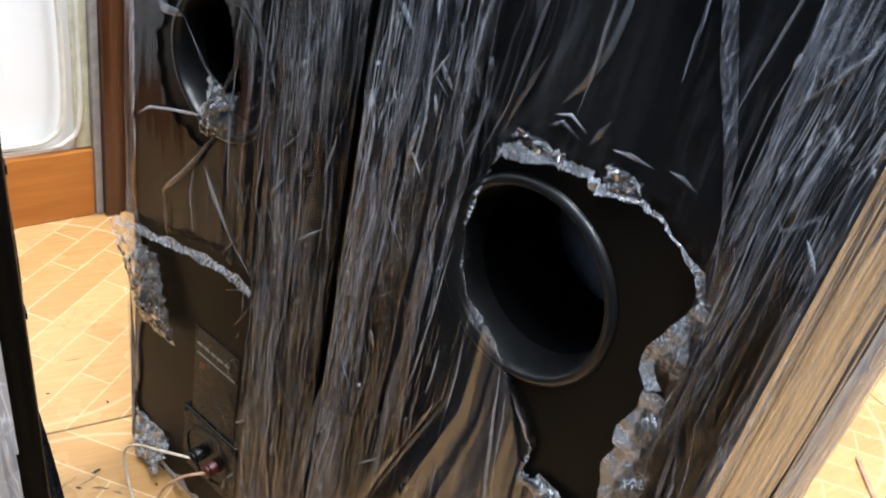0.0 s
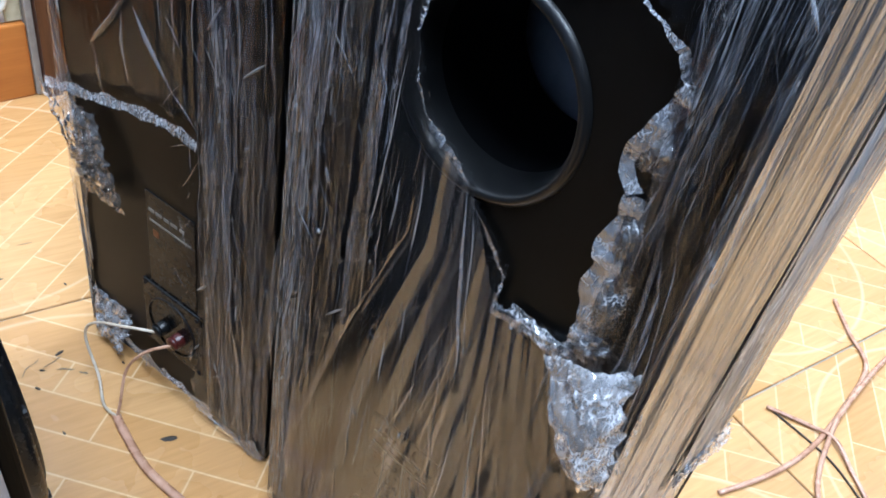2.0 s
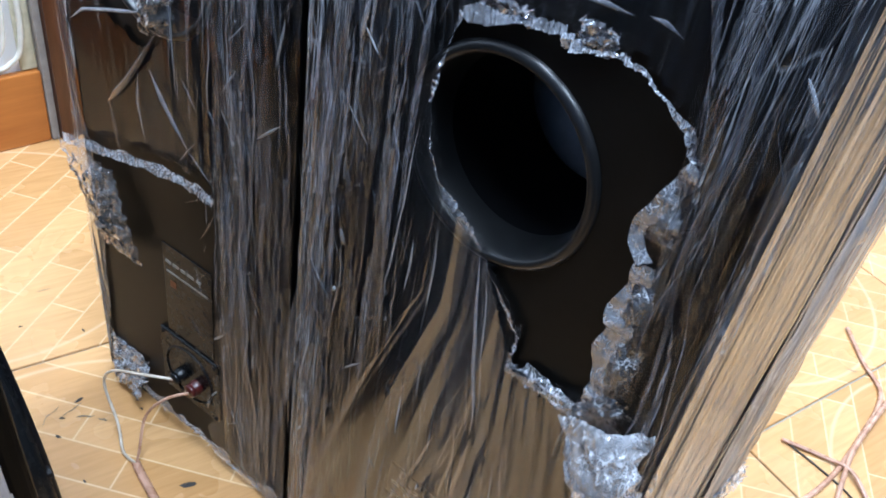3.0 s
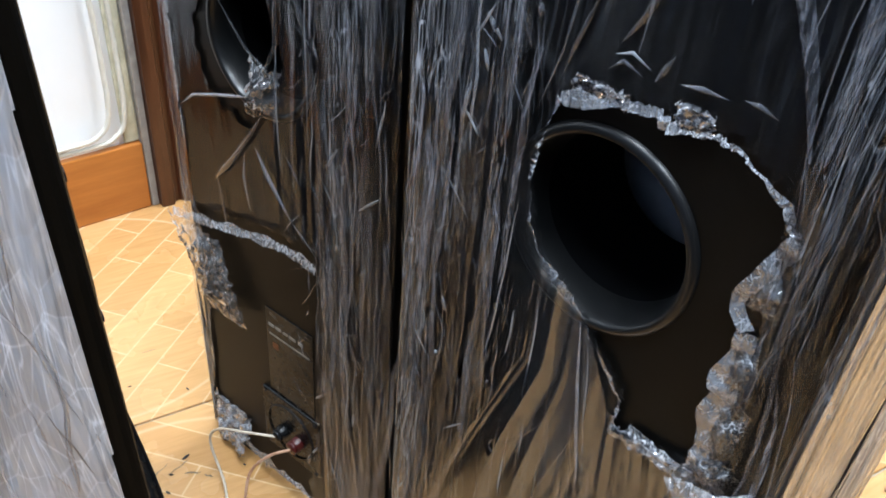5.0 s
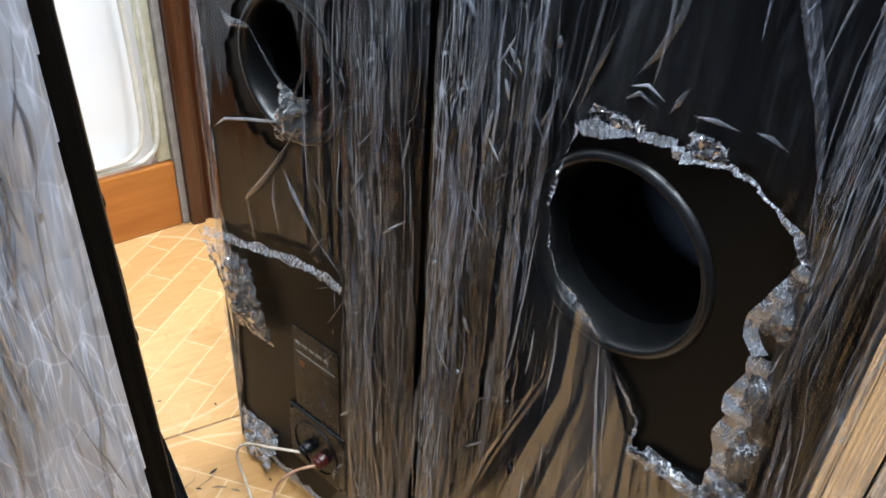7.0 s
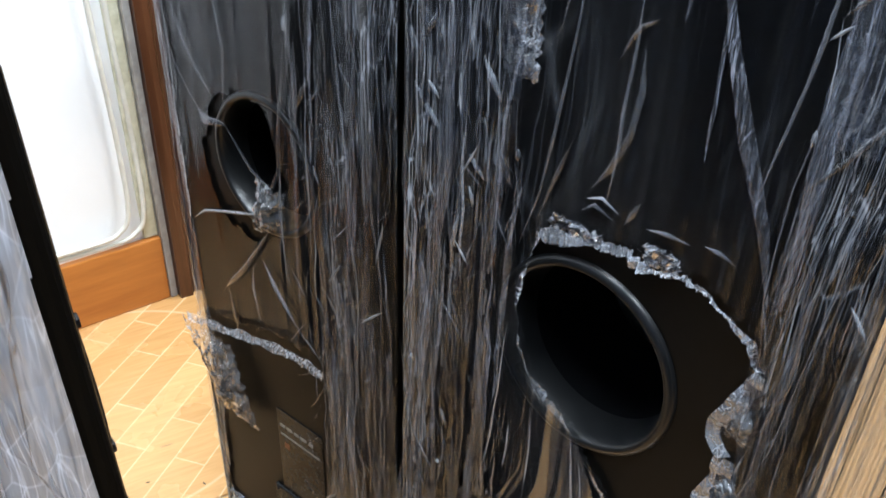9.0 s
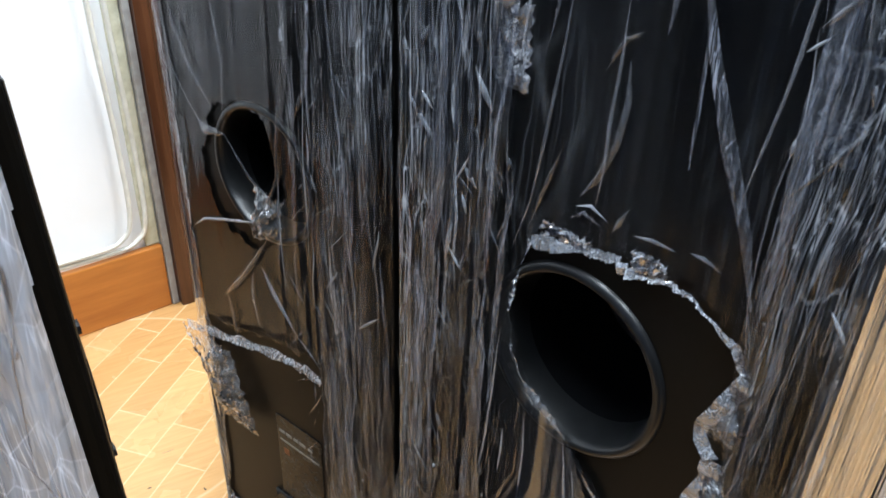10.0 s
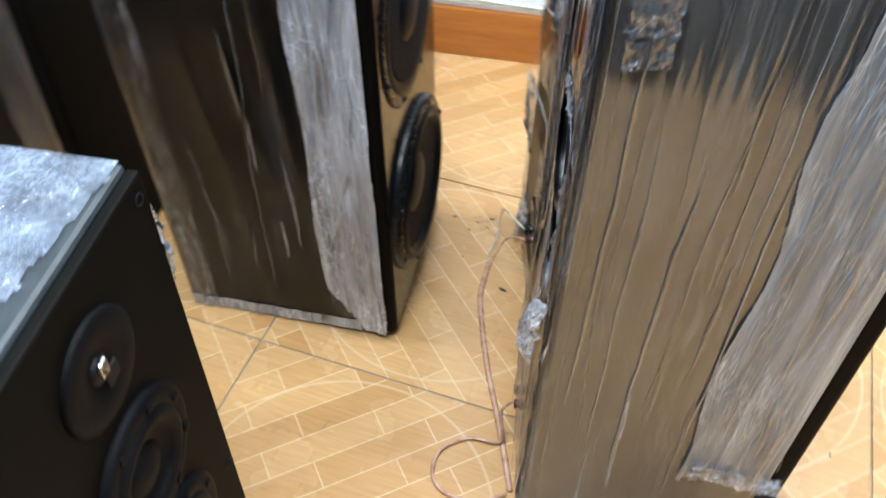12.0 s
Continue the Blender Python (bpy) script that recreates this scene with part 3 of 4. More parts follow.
def baffle(parent, w, d, h, mat=BLACK_GLOSS, front=0.036):
    part("front_baffle", block(-w / 2 - 0.002, w / 2 + 0.002, d / 2 - front + 0.0005, d / 2, 0, h + 0.002, 0.012, 4), MATT_BAFFLE, parent, "black front baffle with rounded edges")
    part("front_panel", block(-w / 2 + 0.010, w / 2 - 0.010, d / 2 - 0.0005, d / 2 + 0.0015, 0.010, h - 0.008, 0.0008, 1), mat, parent, "glossy black lacquered panel")


# the speaker with the torn hole over its port
AW, AD, AH = 0.309, 0.350, 1.06
A_POSE = pose(-0.2315, 0.5400, 0)
A = thing("tower_speaker", A_POSE, "black tower speaker wrapped in clear film torn open at port", "loudspeaker", "wrapped tower speakers")
A_PORT = (0.003, 0.579)
ya = cabinet(A, AW, AD, AH, hole=A_PORT, hole_r=0.064)
baffle(A, AW, AD, AH)
bass_port(A, A_PORT[0], ya, A_PORT[1])
rating_label(A, 0.0, ya, 0.215)
terminal_cup(A, 0.004, ya, 0.092)

TEAR = [(-0.034, 0.653), (-0.017, 0.656), (0.005, 0.664), (0.019, 0.666), (0.03, 0.669), (0.032, 0.663), (0.045, 0.666), (0.055, 0.669), (0.07, 0.668), (0.08, 0.664), (0.092, 0.659), (0.1, 0.652), (0.107, 0.645), (0.114, 0.638), (0.106, 0.622), (0.1, 0.606), (0.096, 0.594), (0.098, 0.583), (0.106, 0.575), (0.105, 0.557), (0.1, 0.54), (0.105, 0.526), (0.1, 0.509), (0.106, 0.485), (0.104, 0.462), (0.07, 0.452), (0.047, 0.446), (0.049, 0.474), (0.036, 0.49), (0.016, 0.507), (0.008, 0.521), (-0.01, 0.533), (-0.03, 0.544), (-0.042, 0.563), (-0.047, 0.595), (-0.043, 0.625)]


def inside(px, pz, ring):
    hit = False
    for (x0, z0), (x1, z1) in zip(ring, ring[1:] + ring[:1]):
        if (z0 > pz) != (z1 > pz) and px < (x1 - x0) * (pz - z0) / (z1 - z0) + x0:
            hit = not hit
    return hit


def a_back_lift(a, b):
    x = a - AW / 2
    edge = min(1.0, a / 0.012, (AW - a) / 0.012)
    fan = (x - 0.055) / max(0.10, 0.56 - b) * 0.2 if b < 0.46 else x
    k = 0.0022 + 0.0012 * pleat(fan, b, 46, 3.1, 1.4) + 0.003 * max(0.0, noise.noise((x * 14, b * 5, 2.2)))
    return max(0.0012, k * max(edge, 0.15))


def a_back_keep(a, b):
    j = 0.004 * noise.noise((a * 180, b * 180, 2.0))
    return not inside(a - AW / 2 + j, b + j, TEAR) and (a - AW / 2 + 0.043) ** 2 + (b - 0.353) ** 2 * 0.4 > 0.0045**2


BACK, UP, OUT = (1, 0, 0), (0, 0, 1), (0, -1, 0)
ra = random.Random(11)
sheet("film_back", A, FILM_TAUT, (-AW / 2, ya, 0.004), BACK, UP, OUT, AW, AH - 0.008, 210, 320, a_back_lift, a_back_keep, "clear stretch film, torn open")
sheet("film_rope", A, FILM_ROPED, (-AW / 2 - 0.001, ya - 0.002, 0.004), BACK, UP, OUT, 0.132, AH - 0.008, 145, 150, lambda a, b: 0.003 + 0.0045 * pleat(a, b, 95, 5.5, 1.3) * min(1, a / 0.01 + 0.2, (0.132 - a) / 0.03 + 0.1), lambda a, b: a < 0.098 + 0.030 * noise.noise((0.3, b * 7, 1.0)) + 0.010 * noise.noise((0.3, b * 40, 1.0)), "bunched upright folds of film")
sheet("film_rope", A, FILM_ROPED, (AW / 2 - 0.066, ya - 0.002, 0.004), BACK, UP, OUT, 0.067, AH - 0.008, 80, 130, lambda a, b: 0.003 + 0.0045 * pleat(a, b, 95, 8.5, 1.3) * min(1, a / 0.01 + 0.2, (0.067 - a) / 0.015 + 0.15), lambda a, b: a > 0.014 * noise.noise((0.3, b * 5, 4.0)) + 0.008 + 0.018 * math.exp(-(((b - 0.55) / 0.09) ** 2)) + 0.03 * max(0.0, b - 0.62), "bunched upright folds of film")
lines = upright(ra, 115, -0.155, -0.052, 0.05, 1.0, (0.06, 0.42), wander=0.012) + upright(ra, 210, -0.150, -0.050, 0.15, 1.0, (0.008, 0.045), (0.0006, 0.0030), 0.008, tilt=0.6) + upright(ra, 30, 0.108, 0.152, 0.15, 1.0, (0.012, 0.06), (0.0005, 0.0018), 0.006, tilt=0.5) + upright(ra, 60, 0.112, 0.156, 0.05, 1.0, (0.06, 0.40), wander=0.010) + upright(ra, 9, -0.05, 0.10, 0.74, 1.0, (0.1, 0.3), (0.0015, 0.0040), 0.004, tilt=0.05)
fan = upright(ra, 60, -0.015, 0.13, 0.10, 0.40, (0.05, 0.24), (0.0006, 0.0026), 0.004, (0.016, 0.020), (0.047, 0.50))
lines += [line for line in fan if abs(line[0][0][0] - line[0][-1][0]) < 0.6 * abs(line[0][0][1] - line[0][-1][1])]
lines += upright(ra, 25, 0.094, 0.156, 0.70, 1.0, (0.06, 0.35), (0.0006, 0.0024), 0.010) + upright(ra, 35, 0.105, 0.150, 0.66, 1.0, (0.008, 0.03), (0.0008, 0.0030), 0.006, tilt=0.6)
lines += upright(ra, 120, -0.060, 0.030, 0.18, 0.52, (0.05, 0.24), (0.0004, 0.0018), 0.005, (0.004, 0.008), (-0.035, 0.80))
lines += [([(x - 0.005, z) for x, z in pts], w * 0.6, 0.005) for pts, w in (
    ([(0.027, 0.797), (0.018, 0.791), (0.013, 0.783), (0.008, 0.772)], 0.004), ([(0.022, 0.781), (0.024, 0.760), (0.021, 0.735), (0.012, 0.712), (0.002, 0.697)], 0.007),
    ([(-0.016, 0.82), (-0.020, 0.775), (-0.027, 0.72), (-0.033, 0.68), (-0.045, 0.640)], 0.0034), ([(-0.014, 0.720), (-0.020, 0.702), (-0.026, 0.685), (-0.032, 0.664)], 0.0045),
    ([(-0.070, 0.697), (-0.062, 0.691), (-0.054, 0.684)], 0.003),
    ([(-0.003, 0.681), (0.006, 0.688), (0.018, 0.684)], 0.004), ([(0.000, 0.690), (0.010, 0.694), (0.022, 0.689)], 0.003), ([(0.026, 0.684), (0.030, 0.692), (0.034, 0.701)], 0.006),
    ([(0.040, 0.688), (0.052, 0.690), (0.066, 0.690)], 0.004), ([(0.074, 0.693), (0.082, 0.693), (0.092, 0.690)], 0.004))]
creases("film_crease", A, FILM_CREASE, (0, ya, 0), BACK, UP, OUT, [line for line in lines if not any(inside(x, z, TEAR) for x, z in line[0])], "pale upright creases in the film")
strips = upright(ra, 26, -0.150, -0.058, 0.10, 1.0, (0.15, 0.60), (0.004, 0.009), 0.014, (0.0045, 0.0085)) + upright(ra, 12, 0.112, 0.150, 0.10, 1.0, (0.15, 0.50), (0.004, 0.009), 0.010, (0.0045, 0.0085)) + upright(ra, 6, -0.02, 0.09, 0.76, 1.0, (0.12, 0.30), (0.004, 0.008), 0.006, (0.0045, 0.006))
strips.append(([(0.047, 0.84), (0.061, 0.795), (0.077, 0.755), (0.095, 0.715), (0.107, 0.676)], 0.008, 0.005))
creases("film_strip", A, FILM_STRIP, (0, ya, 0), BACK, UP, OUT, [line for line in strips if not any(inside(x, z, TEAR) for x, z in line[0])], "overlapping translucent strips of film", 0.12)


def skirt_lift(a, b):
    x = a - 0.125
    fan = (x - 0.035) / max(0.17, 0.62 - b) * 1.3
    calm = 1.0 if b < 0.36 else max(0.25, 1 - (b - 0.36) * 6)
    return 0.004 + 0.010 * calm * max(0.0, noise.noise((fan * 3.2, b * 1.5, 81.0))) + 0.005 * calm * pleat(fan * 0.5, b, 14, 82.0, 1.2)


sheet("film_skirt", A, FILM_SKIRT, (-0.125, ya - 0.001, 0.008), BACK, UP, OUT, 0.275, 0.63, 150, 131, skirt_lift, lambda a, b: b < (0.452 if a > 0.165 else 0.452 + 1.9 * (0.165 - a)) - 0.20 * max(0.0, a - 0.17) + 0.012 * noise.noise((a * 30, 0.1, 5.0)) and not inside(a - 0.125, b + 0.008, TEAR) and (a - 0.125 + 0.043) ** 2 + (b + 0.008 - 0.353) ** 2 * 0.4 > 0.0045**2, "loose film fanning down from the tear")
sheet("film_side", A, FILM_SIDE, (AW / 2, -AD / 2, 0.004), (0, 1, 0), UP, (1, 0, 0), AD - 0.034, AH - 0.008, 200, 80, lambda a, b: 0.0018 + 0.0014 * pleat(a, b, 50, 12.5, 0.5) * min(1, a / 0.01 + 0.2), None, "clear film drawn over the side")
creases("film_crease", A, FILM_CREASE, (AW / 2, -AD / 2, 0), (0, 1, 0), UP, (1, 0, 0), upright(ra, 22, 0.004, 0.19, 0.05, 0.85, (0.2, 0.7), (0.0010, 0.004), 0.004, (0.003, 0.005), tilt=0.02), "pale upright creases in the film")
sheet("film_band", A, FILM_MILKY, (AW / 2 + 0.004, -AD / 2 + 0.190, 0.150), (0, 1, 0), UP, (1, 0, 0), 0.130, AH - 0.165, 90, 110, lambda a, b: 0.001 + 0.006 * pleat(a, b, 60, 15.5, 2.0) * min(1, a / 0.02 + 0.1, (0.130 - a) / 0.02 + 0.1), lambda a, b: a > 0.02 * noise.noise((0.7, b * 6, 2.0)) + 0.008 and b > 0.012 + 0.02 * noise.noise((a * 40, 0.4, 6.0)), "milky overlapped band of film")
creases("film_crease", A, FILM_CREASE, (AW / 2 + 0.006, -AD / 2, 0), (0, 1, 0), UP, (1, 0, 0), upright(ra, 44, 0.21, 0.315, 0.2, 0.9, (0.05, 0.4), (0.001, 0.004), 0.012, (0.003, 0.006)), "pale upright creases in the film")
crumple("torn_flap", A, FILM_WHITE, ((AW / 2 + 0.003, -AD / 2 + 0.205, 0.165), (AW / 2 + 0.012, -AD / 2 + 0.335, 0.135), (AW / 2 + 0.004, -AD / 2 + 0.33, 0.165), (AW / 2 + 0.006, -AD / 2 + 0.21, 0.195)), 0.006, 14.0, label="crumpled white end of the film band", nu=26, nv=10)
crumple("torn_flap", A, FILM_FLAP, ((AW / 2 + 0.002, -AD / 2 + 0.01, 0.79), (AW / 2 + 0.004, -AD / 2 + 0.05, 0.80), (AW / 2 + 0.006, -AD / 2 + 0.05, 0.86), (AW / 2 + 0.004, -AD / 2 + 0.012, 0.86)), 0.006, 15.0, label="crumpled clear patch of film", nu=14, nv=14)

def corner_film(parent, x, y, z0, z1, radius, seed):
    """Film drawn round an upright cabinet edge."""
    verts, faces, n, m = [], [], 14, 160
    for j in range(m + 1):
        z = z0 + (z1 - z0) * j / m
        for i in range(n + 1):
            a = math.pi / 2 * i / n
            r = radius + 0.004 * pleat(i * 0.0012, z, 200, seed, 1.5)
            verts.append((x + r * math.sin(a), y - r * math.cos(a), z))
    for j in range(m):
        for i in range(n):
            k = j * (n + 1) + i
            faces.append((k, k + 1, k + n + 2, k + n + 1))
    return mesh_object("film_corner", verts, faces, FILM_MILKY_THIN, parent, "film drawn tight round the edge")


corner_film(A, AW / 2 - 0.006, ya + 0.006, 0.006, AH - 0.004, 0.010, 19.0)
sheet("film_left_side", A, FILM, (-AW / 2, AD / 2 - 0.036, 0.004), (0, -1, 0), UP, (-1, 0, 0), AD - 0.034, AH - 0.008, 40, 20, lambda a, b: 0.002 + 0.003 * pleat(a, b, 30, 18.5, 0.7), None)
POUCH = ((0.1440, ya - 0.024, 0.376), (0.1590, ya - 0.022, 0.388), (0.1460, ya - 0.012, 0.474), (0.0900, ya - 0.020, 0.450))
ring = [(x, ya - 0.003, z) for x, z in TEAR]
for first, last, wide, high, rag, step, seed in ((0, 4, 0.0120, 0.0036, 1.1, 0.0011, 3.0), (4, 8, 0.0120, 0.0040, 1.3, 0.0011, 3.4), (8, 13, 0.0055, 0.0022, 0.9, 0.0011, 3.9), (13, 18, 0.0150, 0.0050, 1.3, 0.0040, 4.3), (18, 24, 0.0160, 0.0050, 1.3, 0.0042, 4.8), (24, 27, 0.0120, 0.0040, 1.2, 0.0030, 5.2), (27, 32, 0.0095, 0.0020, 1.6, 0.0016, 5.7), (32, 36, 0.0050, 0.0020, 1.2, 0.0012, 6.1)):
    ribbon("torn_edge", A, FILM_CRUMPLED, (ring + ring[:1])[first : last + 1], wide, OUT, seed, "shiny crumpled torn film edge", amp=high, step=step, ragged=rag, smooth=step > 0.002)
for x, z, w, h, lean, seed in ((0.108, 0.600, 0.020, 0.030, 0.006, 41), (0.112, 0.545, 0.018, 0.036, -0.004, 42), (0.112, 0.500, 0.020, 0.050, 0.002, 43), (0.110, 0.465, 0.026, 0.030, 0.004, 44), (0.082, 0.450, 0.050, 0.016, 0.0, 45)):
    crumple("torn_flap", A, FILM_FLAP, ((x - w / 2, ya - 0.004, z - h / 2), (x + w / 2, ya - 0.005, z - h / 2), (x + w / 2 + lean, ya - 0.007, z + h / 2), (x - w / 2 + lean, ya - 0.005, z + h / 2)), 0.0024, seed, 24, 24, "curled clear flap along the tear", bulge=0.006, freq=2.4)
nick = [(-0.043 + 0.0042 * math.cos(a), ya - 0.006, 0.353 + 0.0068 * math.sin(a)) for a in np.linspace(0, 2 * math.pi, 13)]
ribbon("torn_edge", A, FILM_CRUMPLED, nick, 0.0022, OUT, 8.2, "shiny rim of a small nick", amp=0.0012, step=0.0006)
# pale patches; the first two are put in as bright glints on the folds
for x, z, w, h, seed in ((-0.066, 0.766, 0.030, 0.050, 21), (0.121, 0.786, 0.020, 0.050, 22), (-0.012, 0.665, 0.036, 0.008, 23), (0.044, 0.671, 0.022, 0.012, 24), (0.060, 0.444, 0.034, 0.010, 28)):
    crumple("film_scrap", A, FILM_CRUMPLED, ((x - w / 2, ya - 0.005, z - h / 2), (x + w / 2, ya - 0.006, z - h / 2), (x + w / 2, ya - 0.008, z + h / 2), (x - w / 2, ya - 0.006, z + h / 2)), 0.0035, seed, 12, 12, "shiny crumpled patch of film")
crumple("torn_flap", A, FILM_POUCH, (POUCH[0], POUCH[1], POUCH[2], POUCH[3]), 0.0045, 4.0, label="hanging crumpled pouch of torn film", bulge=0.020, freq=2.6, nu=60, nv=60)
crumple("torn_flap", A, FILM_FLAP, [(x + 0.002, y + 0.012, z + 0.004) for x, y, z in POUCH], 0.0045, 5.0, label="inner fold of the hanging pouch", bulge=-0.004, freq=2.2)

# its neighbour, turned a little
BW, BD, BH = 0.312, 0.350, 1.06
B_TURN = 6.0
b_corner = Vector((-0.425, 0.390, 0))
b_mid = b_corner + Euler((0, 0, radians(B_TURN))).to_matrix() @ Vector((-BW / 2, BD / 2, 0))
B = thing("tower_speaker", pose(b_mid.x, b_mid.y, 0, 0, 0, B_TURN), "black tower speaker in torn film, bare around its terminals", "loudspeaker", "wrapped tower speakers")
B_PORT = (-0.004, 0.572)
B_LEFT, B_CUT = -BW / 2 + 0.018, 0.009
yb = cabinet(B, BW - 2 * B_CUT, BD, BH, hole=(B_PORT[0] - B_CUT, B_PORT[1]), hole_r=0.064)
baffle(B, BW - 2 * B_CUT, BD, BH)
for piece in B.children:
    piece.location.x = B_CUT
bass_port(B, B_PORT[0], yb, B_PORT[1])
rating_label(B, 0.012, yb, 0.226)
terminal_cup(B, 0.010, yb, 0.104)


def b_keep(a, b):
    x, j = a + B_LEFT, 0.01 * noise.noise((a * 60, b * 60, 5.0))
    bare = b < 0.350 + 0.18 * (x + 0.15) + j and -0.132 + j < x < 0.062 + j - 0.12 * max(0.0, 0.2 - b)
    torn = ((x + 0.035 + j) / 0.055) ** 2 + ((b - 0.555 + j) / 0.075) ** 2 < 1
    return not bare and not torn


rb = random.Random(23)
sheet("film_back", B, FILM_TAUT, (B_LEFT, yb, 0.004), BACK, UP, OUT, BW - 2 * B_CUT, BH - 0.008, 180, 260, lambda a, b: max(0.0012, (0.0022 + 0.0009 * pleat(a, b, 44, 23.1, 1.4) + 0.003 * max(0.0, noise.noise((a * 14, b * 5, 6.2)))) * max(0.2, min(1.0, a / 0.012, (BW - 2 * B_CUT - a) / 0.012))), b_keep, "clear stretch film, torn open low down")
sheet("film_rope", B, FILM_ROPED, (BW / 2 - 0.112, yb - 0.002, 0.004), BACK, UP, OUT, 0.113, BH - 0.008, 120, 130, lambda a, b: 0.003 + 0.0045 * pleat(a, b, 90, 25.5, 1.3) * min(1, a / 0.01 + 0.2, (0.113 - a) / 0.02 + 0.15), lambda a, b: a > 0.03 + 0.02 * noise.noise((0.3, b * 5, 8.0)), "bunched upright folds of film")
lines = upright(rb, 105, 0.06, 0.152, 0.03, 1.0, (0.06, 0.40), wander=0.012) + upright(rb, 170, 0.03, 0.150, 0.03, 1.0, (0.008, 0.045), (0.0006, 0.0028), 0.008, tilt=0.6) + upright(rb, 24, 0.02, 0.07, 0.42, 1.0) + upright(rb, 16, -0.14, 0.02, 0.66, 1.0, (0.06, 0.25))
lines += [(pts, w * 0.65, 0.006) for pts, w in (
    ([(-0.112, 0.712), (-0.104, 0.685), (-0.093, 0.660), (-0.080, 0.640), (-0.066, 0.624)], 0.006), ([(-0.052, 0.740), (-0.045, 0.700), (-0.041, 0.670), (-0.046, 0.640), (-0.050, 0.612)], 0.004),
    ([(-0.137, 0.700), (-0.124, 0.664), (-0.112, 0.636), (-0.098, 0.616), (-0.086, 0.602)], 0.0022), ([(-0.088, 0.604), (-0.076, 0.596), (-0.062, 0.598), (-0.050, 0.599)], 0.014),
    ([(-0.050, 0.599), (-0.034, 0.582), (-0.018, 0.565), (-0.004, 0.558), (0.010, 0.552)], 0.004), ([(0.038, 0.700), (0.030, 0.650), (0.022, 0.610), (0.021, 0.580), (0.008, 0.556), (-0.006, 0.539)], 0.006),
)]
lines += [(pts, w * 0.65, 0.006) for pts, w in (
    ([(-0.120, 0.476), (-0.100, 0.492), (-0.066, 0.504), (-0.040, 0.512), (-0.012, 0.521)], 0.005), ([(0.000, 0.510), (-0.026, 0.472), (-0.046, 0.446), (-0.066, 0.424), (-0.080, 0.409)], 0.010),
    ([(-0.076, 0.414), (-0.071, 0.386), (-0.068, 0.357)], 0.006), ([(-0.014, 0.470), (0.000, 0.448), (0.014, 0.430), (0.030, 0.410)], 0.008), ([(-0.030, 0.46), (-0.034, 0.43), (-0.028, 0.39)], 0.004),
    ([(0.030, 0.410), (0.045, 0.400), (0.062, 0.385)], 0.003))]
creases("film_crease", B, FILM_CREASE, (0, yb, 0), BACK, UP, OUT, lines, "pale creases and twisted strands of film")
creases("film_strip", B, FILM_STRIP, (0, yb, 0), BACK, UP, OUT, upright(rb, 28, 0.066, 0.150, 0.06, 1.0, (0.15, 0.60), (0.004, 0.009), 0.014, (0.0045, 0.0085)) + upright(rb, 22, 0.070, 0.150, 0.04, 0.45, (0.12, 0.40), (0.004, 0.009), 0.014, (0.0045, 0.0085)) + upright(rb, 7, 0.01, 0.07, 0.50, 1.0, (0.15, 0.50), (0.003, 0.007), 0.010, (0.0045, 0.0065)), "overlapping translucent strips of film", 0.12)
crumple("film_scrap", B, FILM_FLAP, ((-0.034, yb - 0.006, 0.492), (0.006, yb - 0.007, 0.502), (0.020, yb - 0.010, 0.548), (-0.014, yb - 0.008, 0.556)), 0.0055, 31, 24, 24, "gathered knot of film over the port", bulge=0.008, freq=2.6)
sheet("film_edge", B, FILM_MILKY_THIN, (B_LEFT - 0.003, yb - 0.001, 0.02), BACK, UP, OUT, 0.030, BH - 0.03, 24, 140, lambda a, b: 0.002 + 0.005 * pleat(a, b, 90, 28.5, 3.5), lambda a, b: a < 0.017 + 0.014 * noise.noise((0.3, b * 14, 9.0)), "milky film edge")
sheet("film_left_side", B, FILM, (B_LEFT, BD / 2 - 0.036, 0.004), (0, -1, 0), UP, (-1, 0, 0), BD - 0.034, BH - 0.008, 60, 40, lambda a, b: 0.002 + 0.004 * pleat(a, b, 30, 31.5, 0.7), None)
sheet("film_side", B, FILM, (BW / 2, -BD / 2, 0.004), (0, 1, 0), UP, (1, 0, 0), BD - 0.034, BH - 0.008, 40, 20, lambda a, b: 0.002 + 0.004 * pleat(a, b, 30, 33.5, 0.7), None)
ribbon("torn_edge", B, FILM_WHITE, [(-0.155, yb - 0.008, 0.334), (-0.124, yb - 0.012, 0.345), (-0.07, yb - 0.012, 0.358), (-0.024, yb - 0.012, 0.370), (0.03, yb - 0.010, 0.378), (0.066, yb - 0.008, 0.372)], 0.020, OUT, 6.0, "shiny rolled film edge", amp=0.003, ragged=0.25)
ribbon("torn_edge", B, FILM_CRUMPLED, [(-0.092, yb - 0.006, 0.032), (-0.03, yb - 0.008, 0.024), (0.03, yb - 0.010, 0.030), (0.09, yb - 0.010, 0.016), (0.156, yb - 0.006, 0.008)], 0.018, OUT, 7.0, "crumpled film edge along the foot", amp=0.004)
crumple("torn_flap", B, FILM_FLAP, ((-0.105, yb - 0.012, 0.225), (-0.045, yb - 0.018, 0.235), (-0.085, yb - 0.014, 0.330), (-0.160, yb - 0.020, 0.340)), 0.0045, 9.0, label="hanging crumpled scrap of film", bulge=0.008)
crumple("torn_flap", B, FILM_WHITE, ((-0.125, yb - 0.020, 0.006), (-0.065, yb - 0.030, 0.012), (-0.070, yb - 0.006, 0.060), (-0.140, yb - 0.006, 0.065)), 0.008, 10.0, 14, 14, "crumpled white film at the foot")

# the speaker with its drivers bare
CW, CD, CH = 0.330, 0.376, 0.774
C_TURN = -8.0
